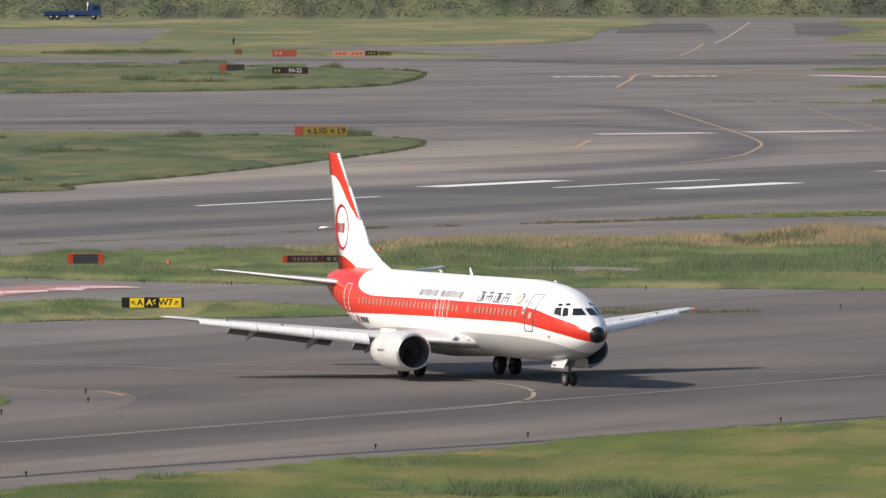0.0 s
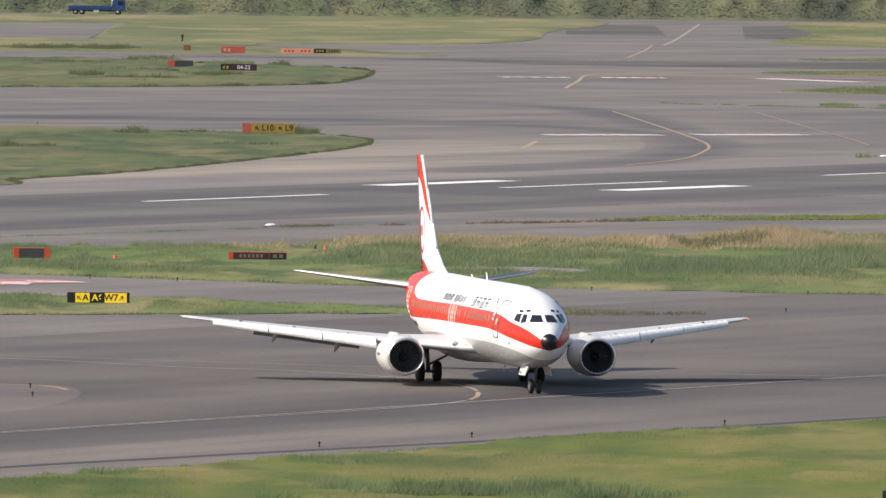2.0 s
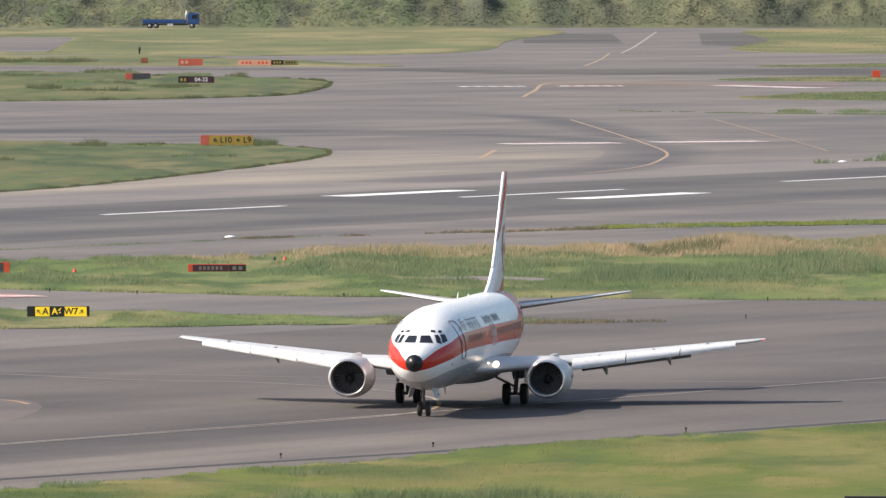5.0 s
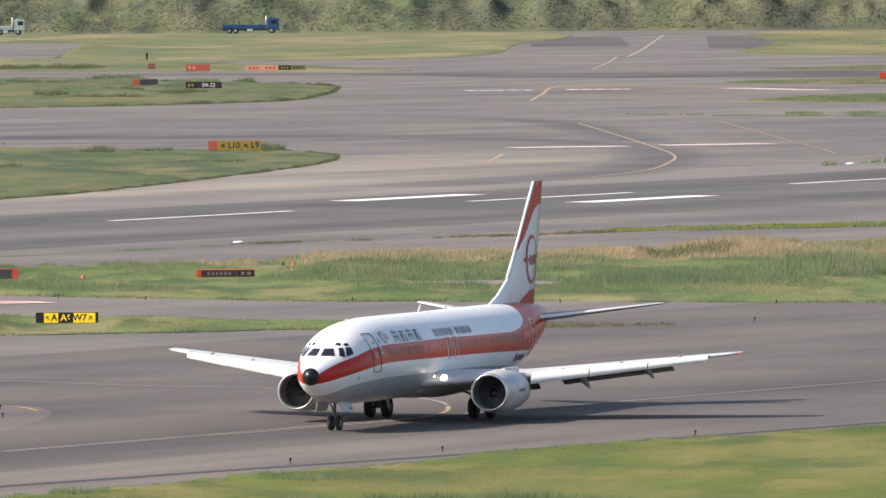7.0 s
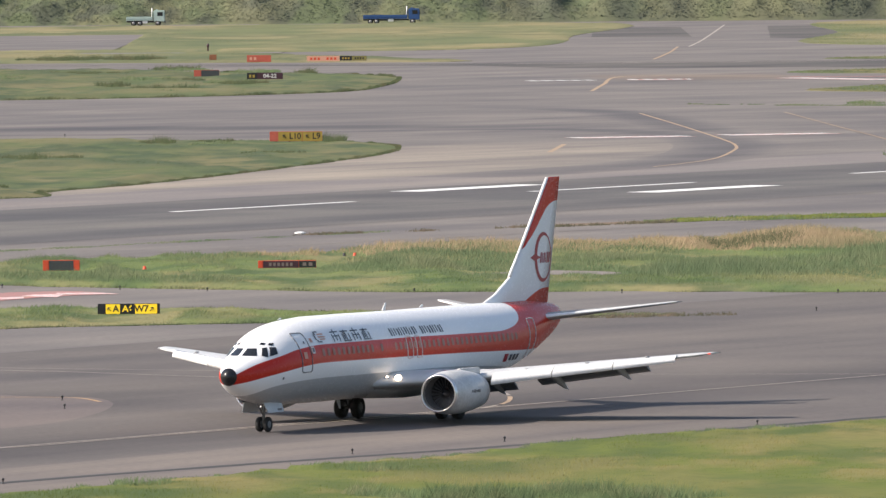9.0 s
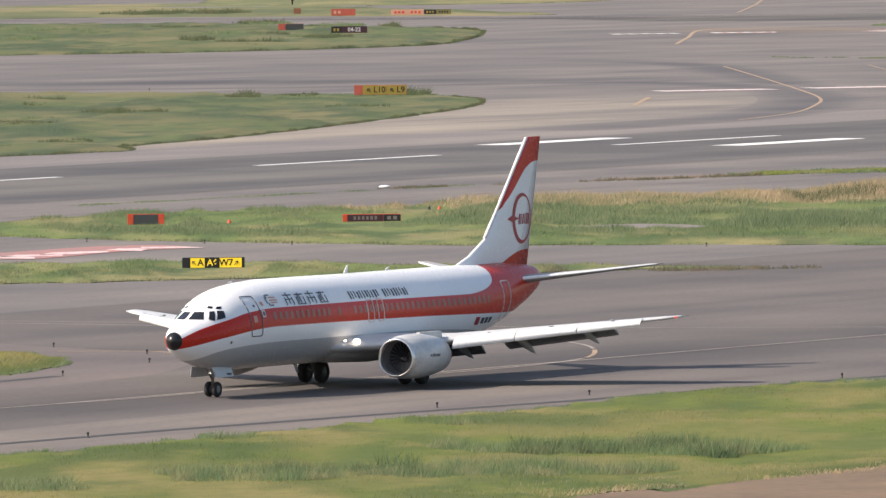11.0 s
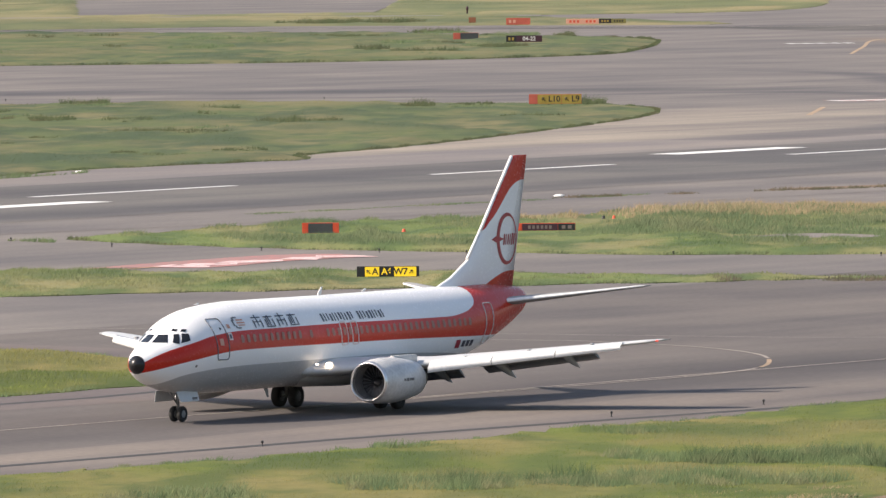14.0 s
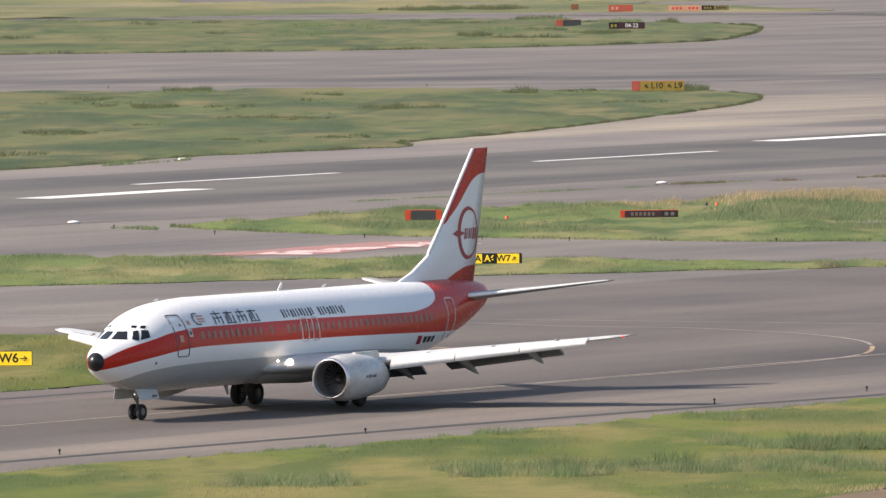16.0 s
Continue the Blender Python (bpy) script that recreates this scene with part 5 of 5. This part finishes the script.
def outline(s0, s1, z0, z1, side, r=0.022, corner=0.12):
    """A raised frame with rounded corners on the hull's side."""
    pts = []
    for cx, cz, a0 in ((s1 - corner, z1 - corner, 0), (s0 + corner, z1 - corner, 90), (s0 + corner, z0 + corner, 180), (s1 - corner, z0 + corner, 270)):
        for k in range(4):
            a = radians(a0 + 30 * k)
            pts.append((cx + corner * math.cos(a), cz + corner * math.sin(a)))
    dense = []
    for (a, b), (c, d) in zip(pts, pts[1:] + pts[:1]):
        n = max(1, int(abs(d - b) / 0.25))
        dense += [(a + (c - a) * k / n, b + (d - b) * k / n) for k in range(n)]
    bm = bmesh.new()
    p = [hull(a, b, side, 0.008) for a, b in dense]
    for a, b in zip(p, p[1:] + p[:1]):
        rod(bm, a, b, r, 5)
    return bm


def wheel(name, radius, width, parent, at):
    w = part(name, turned([(-width * 0.4, radius * 0.5), (-width / 2, radius * 0.72), (-width * 0.46, radius * 0.93), (-width * 0.25, radius), (width * 0.25, radius),
                           (width * 0.46, radius * 0.93), (width / 2, radius * 0.72), (width * 0.4, radius * 0.5)], 26, "y"), M_RUBBER, parent, "black rubber tyre")
    w.location = at
    bm = turned([(-width * 0.44, radius * 0.12), (-width * 0.44, radius * 0.42), (-width * 0.36, radius * 0.54), (width * 0.36, radius * 0.54), (width * 0.44, radius * 0.42),
                 (width * 0.44, radius * 0.12)], 18, "y")
    for i in range(8):
        a = 2 * math.pi * i / 8
        block(radius * 0.36 * math.cos(a) - 0.03, radius * 0.36 * math.cos(a) + 0.03, -width * 0.47, width * 0.47, radius * 0.36 * math.sin(a) - 0.03, radius * 0.36 * math.sin(a) + 0.03, 0, bm)
    part("hub", bm, M_DARKMETAL if radius > 0.4 else M_RIM, w)
    return w


def fin_line(z):
    """Leading and trailing edge of the fin at height z, as s."""
    return float(np.interp(z, [4.6, 5.07, 5.5, 6.28, 7.5, 10.95], [26.0, 27.1, 28.55, 30.25, 31.45, 34.6])), float(np.interp(z, [4.6, 10.95], [34.45, 36.0]))


def fin_side(s, z, side, off=0.014):
    a, b = fin_line(z)
    c = max(0.001, min(1, (s - a) / (b - a)))
    return Vector((NOSE - s, side * (half_thick(c, 0.085) * min(b - a, 4.6) + off), z))


TAILPLANE = [  # y, leading edge, chord, height, thickness
    (0.3, -13.0, 3.7, 4.21, 0.13), (0.9, -13.45, 3.4, 4.29, 0.13), (3.5, -15.3, 2.25, 4.6, 0.115), (6.1, -17.0, 1.3, 4.92, 0.11), (6.36, -17.4, 0.8, 4.95, 0.07)]


def build_airliner():
    root = new("airliner")
    tagged(root, "white twin-jet airliner with an orange-red band taxiing on asphalt", "airplane")
    stations = [0.003, 0.02, 0.05, 0.1, 0.17, 0.25, 0.31]
    stations_aft = [0.31 + 0.122 * k for k in range(1, 30)] + [4.3, 4.8, 5.4, 6.0, 6.4, 8, 12, 16, 20, 23.5, 24.3, 25, 25.7, 26.4, 27, 27.6, 28.2, 28.8, 29.4, 30, 30.6, 31.2, 31.8, 32.4, 33,
                                                           33.5, 34, 34.4, 34.8, 35.1, 35.3, 35.395]

    def rings(ss):
        out = []
        for s in ss:
            top, bot, hw, zm = section(s)
            r = []
            for i in range(56):
                a = 2 * math.pi * i / 56
                r.append((NOSE - s, hw * math.cos(a), zm + math.sin(a) * ((top - zm) if math.sin(a) > 0 else (zm - bot))))
            out.append(r)
        return out
    body = loft(rings([0.31] + stations_aft), M_HULL, "fuselage", root, "white fuselage with an orange-red window band and grey belly")
    loft(rings([35.2, 35.395, 35.399]), M_METAL, "exhaust_ring", root, "bare metal tail exhaust")
    loft(rings(stations), M_BLACK, "radome", root, "glossy black nose cone")
    belly = part("belly_fairing", turned([(6.6, 0.05), (5.6, 0.5), (3.5, 0.85), (0.5, 1.0), (-2.5, 0.9), (-4.8, 0.5), (-5.8, 0.05)], 28, "x"), M_WING, root, "grey belly fairing between the wings")
    belly.matrix_basis = pose(0, 0, 1.62) @ Matrix.Diagonal((1, 1.95, 0.62, 1))
    for side in (1, -1):
        build_wing(root, side)
        build_engine(root, side)
        # tailplane
        rr = []
        for y, le, ch, z, t in TAILPLANE:
            rr.append([(x, side * y, z + a) for x, a in foil(le, ch, t)])
        tail = loft(rr, M_TAILPLANE, "tailplane", root, "tailplane greyed for its shaded underside, with a bright leading edge")
        rr = []
        for y, le, ch, z, t in TAILPLANE[1:]:
            front = [(c, half_thick(c, t) * ch + 0.008) for c in (0.045, 0.025, 0.012, 0.004)]
            edge = [(le - c * ch, side * y, z + h) for c, h in front] + [(le + 0.012, side * y, z)] + [(le - c * ch, side * y, z - h * 0.8) for c, h in front[:2:-1]]
            rr.append(edge)
        loft(rr, M_WHITE, "leading_edge", tail, "bright metal leading edge", cap=False, closed=False)
    # fin
    rr = []
    for z in (4.7, 5.0, 5.2, 5.5, 5.9, 6.28, 6.9, 7.5, 8.4, 9.3, 10.1, 10.75, 10.92, 10.95):
        a, b = fin_line(z)
        if z > 10.9:
            a += (z - 10.9) * 6
        ch = b - a
        rr.append([(x, w * min(1, 4.6 / ch), z) for x, w in [(p, q) for p, q in foil(NOSE - a, ch, 0.085)]])
    for r in rr:
        n = len(FOIL)
        for k in range(1, n - 1):
            x, w, z = r[n - 1 + k]
            r[n - 1 + k] = (x, -r[n - 1 - k][1], z)
    fin = loft(rr, M_FIN, "fin", root, "white fin with orange-red cap and crimson ring emblem")
    bm = bmesh.new()
    for z0, z1 in ((6.28, 7.5), (7.5, 9.2), (9.2, 10.9)):
        rod(bm, (NOSE - fin_line(z0)[0] + 0.01, 0, z0), (NOSE - fin_line(z1)[0] + 0.01, 0, z1), 0.08, 8)
    part("leading_edge", bm, M_WHITE, fin, "bright leading edge")
    for side in (1, -1):
        bm = bmesh.new()
        N = 40
        inner, outer = [], []
        for k in range(N):
            a = 2 * math.pi * k / N
            th = 0.17 + 0.13 * max(-0.6, -math.cos(a))
            outer.append(bm.verts.new(fin_side(33.85 + side * 1.08 * math.cos(a), 7.13 + 1.2 * math.sin(a), side)))
            inner.append(bm.verts.new(fin_side(33.85 + side * (1.08 - th) * math.cos(a), 7.13 + (1.2 - th) * math.sin(a), side)))
        for k in range(N):
            bm.faces.new((outer[k], outer[(k + 1) % N], inner[(k + 1) % N], inner[k]))
        bm.faces.new([bm.verts.new(fin_side(33.85 + side * s, z, side, 0.018)) for s, z in ((-1.6 if side > 0 else -1.25, 7.13), (-1.05, 7.3), (-0.35, 7.13), (-1.05, 6.96))])
        part("emblem", bm, M_CRIMSON, fin, "crimson ring emblem")
        # slanted bars across the ring
        for k, (w, h, b) in enumerate(((0.11, 0.25, 1), (0.08, 0.24, 0), (0.08, 0.24, 2), (0.08, 0.24, 0), (0.11, 0.27, 1), (0.1, 0.25, 2))):
            s0 = 33.42 + 0.215 * k
            strokes = [(s0, s0 + w + 0.02 * b, -h, h)]
            for a, c, lo, hi in strokes:
                bm = ring_patch([fin_side(34.05 + side * (q + (z + 0.25) * 0.22 - 34.05), 7.1 + z, side, 0.02) for q, z in ((a, lo), (c, lo), (c, hi), (a, hi))])
                part("emblem_bar", bm, M_CRIMSON, fin)
    # cabin windows
    for side in (1, -1):
        for k in range(42):
            s = 6.42 + 0.508 * k
            if 11.5 < s < 12.2 or 12.7 < s < 13.6:
                continue
            pts = []
            for i in range(12):
                a = 2 * math.pi * i / 12
                c, d = math.cos(a), math.sin(a)
                pts.append(hull(s + 0.13 * math.copysign(abs(c) ** 0.6, c), 3.575 + 0.18 * math.copysign(abs(d) ** 0.6, d), side))
            part("cabin_window", ring_patch(pts), M_CABIN, body)
        # doors
        part("door_frame", outline(4.36, 5.24, 2.72, 4.50, side, 0.027), M_OUTLINE, body, "grey door outline")
        part("door_frame", outline(29.0, 29.85, 2.52, 4.34, side, 0.032), M_PALE, body, "pale door outline")
        part("door_window", hull_rect(4.86, 4.96, 4.02, 4.12, side, 0.016), M_PANE, body)
        part("door_emblem", hull_rect(4.58, 4.86, 3.34, 3.64, side, 0.016), M_PINK, body)
        part("emblem", hull_rect(5.34, 5.64, 3.55, 3.87, side, 0.016), M_PALE, body)
        part("emblem", hull_rect(5.41, 5.57, 3.62, 3.80, side, 0.02), M_INK, body)
        part("hatch_outline", outline(15.22, 15.8, 2.97, 3.98, side, 0.032, 0.13), M_PALE, body, "pale overwing exit outline")
        part("hatch_outline", outline(16.22, 16.76, 2.97, 3.98, side, 0.032, 0.13), M_PALE, body, "pale overwing exit outline")
        # name along the roof line, as plain bars
        part("small_emblem", hull_rect(5.5, 5.72, 4.06, 4.24, side, 0.014), M_PINK, body)
        for s0, s1, z0, z1, paint in ((6.08, 6.2, 4.14, 4.4, M_OUTLINE), (6.2, 6.32, 4.36, 4.5, M_OUTLINE), (6.2, 6.32, 4.04, 4.16, M_OUTLINE), (6.32, 6.62, 4.47, 4.53, M_OUTLINE), (6.32, 6.62, 4.02, 4.08, M_OUTLINE),
                                      (6.45, 7.0, 4.36, 4.42, M_PINK), (6.4, 7.05, 4.24, 4.30, M_PINK), (6.45, 7.0, 4.14, 4.19, M_PINK)):
            part("crest_bar", hull_rect(s0, s1, z0, z1, side, 0.014), paint, body)
        # four square marks of plain bars
        for k in range(4):
            s0 = 7.70 + 1.06 * k
            bars = [(0.04, 0.82, 4.42, 4.47), (0.06, 0.15, 4.0, 4.34), (0.70, 0.79, 4.0, 4.34), (0.38, 0.47, 4.06, 4.56 - 0.05 * (k % 2))]
            bars += [(0.10, 0.76, 4.24, 4.28)] if k % 2 == 0 else [(0.02, 0.84, 4.0, 4.045), (0.22, 0.30, 4.1, 4.44)]
            for a, b, c, d in bars:
                part("title_bar", hull_rect(s0 + a, s0 + b, c, d, side, 0.014, 2), M_INK, body)
        # the longer name: narrow upright bars in three groups
        for at, count in ((13.88, 11), (17.2, 4), (18.3, 5)):
            for k in range(count):
                a = at + 0.27 * k
                part("title_bar", hull_rect(a, a + (0.16 if k % 3 == 0 else 0.11), 4.05 + 0.05 * (k % 4 == 2), 4.40 - 0.04 * (k % 5 == 3), side, 0.014, 2), M_INK, body)
        part("operator_mark", hull_rect(*((25.95, 26.4) if side > 0 else (27.75, 28.15)), 2.40, 2.78, side, 0.014), M_CRIMSON, body)
        for k in range(3):
            part("operator_bar", hull_rect((26.62 if side > 0 else 26.2) + 0.46 * k, (26.94 if side > 0 else 26.52) + 0.46 * k, 2.45, 2.73, side, 0.014), M_INK, body)
        part("static_port", hull_rect(2.9, 3.02, 2.45, 2.56, side, 0.014), M_OUTLINE, body)
        # flight deck windows: the front pane by lateral place, those beside it along the hull
        def pane(name, corner, place):
            bm = bmesh.new()
            g = []
            for i in range(5):
                col = []
                for j in range(5):
                    u, v = i / 4, j / 4
                    y, z = [(1 - v) * ((1 - u) * corner[0][k] + u * corner[1][k]) + v * ((1 - u) * corner[3][k] + u * corner[2][k]) for k in (0, 1)]
                    q = place(y, z)
                    col.append(bm.verts.new((q.x, side * abs(q.y), q.z)))
                g.append(col)
            for i in range(4):
                for j in range(4):
                    bm.faces.new((g[i][j], g[i + 1][j], g[i + 1][j + 1], g[i][j + 1])).smooth = True
            return part(name, bm, M_PANE, body, "dark flight deck window")

        pane("windscreen", ((0.09, 3.58), (abs(hull(1.9, 3.62, 1).y), 3.57), (abs(hull(2.2, 3.90, 1).y), 3.90), (0.09, 3.90)), nose_hull)
        pane("side_windscreen", ((1.98, 3.56), (2.2, 3.49), (2.53, 3.92), (2.34, 3.90)), lambda a, z: hull(a, z, side, 0.02))
        pane("side_windscreen", ((2.30, 3.52), (2.80, 3.62), (2.93, 3.92), (2.64, 3.93)), lambda a, z: hull(a, z, side, 0.02))
        pane("eyebrow_window", ((0.50, 4.06), (0.70, 4.03), (0.68, 4.12), (0.50, 4.15)), nose_hull)
        pane("eyebrow_window", ((0.82, 4.02), (0.98, 4.00), (0.95, 4.11), (0.81, 4.12)), nose_hull)
    # aerials and drains
    for s, z, h, up in ((16.5, 5.16, 0.34, 1), (11.6, 1.19, 0.45, -1), (20.5, 5.17, 0.12, 1), (5.5, 5.10, 0.07, 1)):
        bm = bmesh.new()
        x = NOSE - s
        lo = [(x + 0.16, 0.02), (x - 0.16, 0.02), (x - 0.16, -0.02), (x + 0.16, -0.02)]
        a = [bm.verts.new((p, q, z)) for p, q in lo]
        b = [bm.verts.new((x - 0.22 + (p - x) * 0.4, q * 0.5, z + up * h)) for p, q in lo]
        for i in range(4):
            bm.faces.new((a[i], a[(i + 1) % 4], b[(i + 1) % 4], b[i]))
        bm.faces.new(b)
        part("aerial", bm, M_WHITE if up > 0 else M_GREY, body)
    # landing gear
    wheels = []
    gear = part("nose_gear", rod(rod(bmesh.new(), (14.29, 0, 0.34), (14.35, 0, 1.5), 0.075), (14.29, -0.2, 0.345), (14.29, 0.2, 0.345), 0.05), M_RIM, root, "grey nose gear leg")
    bm = rod(bmesh.new(), (14.3, 0, 0.75), (15.1, 0, 1.4), 0.04)
    part("drag_strut", bm, M_RIM, gear)
    for y in (-0.2, 0.2):
        wheels.append((wheel("nose_wheel", 0.345, 0.2, gear, (14.29, y, 0.345)), 0.345))
    for side in (1, -1):
        bm = block(13.55, 15.35, side * 0.52 - 0.025, side * 0.52 + 0.025, 0.90, 1.38, 0.02)
        for v in bm.verts:
            if v.co.z < 1.1:
                v.co.y += side * 0.14
                if v.co.x > 15:
                    v.co.x -= 0.15
        door = part("gear_door", bm, M_WING, gear, "white nose gear door")
        part("stencil", block(13.75, 14.15, side * 0.655 - 0.01, side * 0.655 + 0.012, 0.98, 1.08), M_OUTLINE, door)
        y = side * 2.62
        leg = part("main_gear", rod(rod(bmesh.new(), (0, y, 0.5), (0.05, y + side * 0.12, 1.85), 0.11), (0, y - 0.45, 0.51), (0, y + 0.45, 0.51), 0.08), M_RIM, root, "grey main gear leg")
        part("side_strut", rod(bmesh.new(), (0, y, 0.85), (0.05, y - side * 1.2, 1.45), 0.06), M_RIM, leg)
        part("torque_link", block(-0.32, -0.08, y - 0.06, y + 0.06, 0.5, 1.0, 0.03), M_DARKMETAL, leg)
        part("gear_door", block(-0.45, 0.45, y + side * 0.52 - 0.02, y + side * 0.52 + 0.02, 1.05, 1.75, 0.02), M_WING, leg)
        for d in (-0.43, 0.43):
            wheels.append((wheel("main_wheel", 0.51, 0.36, leg, (0, y + d, 0.51)), 0.51))
    return root, wheels


build_ground()
build_embankment()
build_meadows()
build_signs()
AIRLINER, AIR_WHEELS = build_airliner()
BLUE_TRUCK, BLUE_WHEELS = truck("blue flatbed lorry driving along the embankment", M_BLUE, 10.0)
PALE_TRUCK, PALE_WHEELS = truck("pale green tipper lorry driving along the embankment", M_TEAL, 6.8)

TAXI = [  # seconds, x, y, heading
    (0, 0.82, 634.83, -67.70),
    (0.5, 1.96, 632.88, -70.65),
    (1, 2.98, 630.92, -73.66),
    (1.5, 3.87, 628.94, -76.64),
    (2, 4.60, 626.90, -79.61),
    (2.5, 5.16, 624.79, -82.57),
    (3, 5.57, 622.60, -85.49),
    (5.5, 5.48, 608.91, -100.66),
    (6, 4.93, 606.12, -103.34),
    (6.5, 4.26, 603.34, -105.99),
    (7, 3.47, 600.57, -108.50),
    (7.5, 2.53, 597.81, -110.81),
    (8, 1.46, 595.07, -112.80),
    (8.5, 0.28, 592.32, -114.46),
    (9, -0.95, 589.57, -115.82),
    (11.5, -7.97, 576.25, -117.87),
    (12, -9.41, 573.79, -118.05),
    (12.5, -10.88, 571.36, -118.10),
    (13, -12.35, 568.97, -118.18),
    (13.5, -13.84, 566.63, -118.14),
    (14, -15.34, 564.32, -117.98),
    (14.5, -16.84, 562.04, -117.78),
    (15, -18.36, 559.79, -117.49),
    (15.5, -19.88, 557.56, -117.32),
    (16, -21.42, 555.33, -117.02),
]


def spin(wheels, way):
    """Roll wheels by the distance way(t)."""
    for w, r in wheels:
        at = w.location.copy()
        rows = []
        for k in range(241):
            t = k / 15
            rows.append((t, Matrix.Translation(at) @ Matrix.Rotation(way(t) / r, 4, "Y")))
        walk(w, rows)


def motions():
    walk(AIRLINER, [(t, pose(x, y, 0.03, 0, 0, h)) for t, x, y, h in TAXI])
    dist = [0.0]
    for a, b in zip(TAXI, TAXI[1:]):
        dist.append(dist[-1] + math.hypot(b[1] - a[1], b[2] - a[2]))
    spin(AIR_WHEELS, lambda t: float(np.interp(t, [r[0] for r in TAXI], dist)))
    walk(BLUE_TRUCK, [(t, pose(x, 2223, 0.0)) for t, x in ((0, -65.5), (1.5, -55.6), (3, -45.2), (5.5, -28.2), (7, -18.6), (9, -4.5), (12.5, 18), (16, 41))])
    walk(PALE_TRUCK, [(t, pose(x, 2223, 0.0)) for t, x in ((0, -108), (7, -61.9), (9, -48), (16, 1))])
    spin([(w, 0.5) for w in BLUE_WHEELS], lambda t: 6.65 * t)
    spin([(w, 0.5) for w in PALE_WHEELS], lambda t: 6.8 * t)


motions()
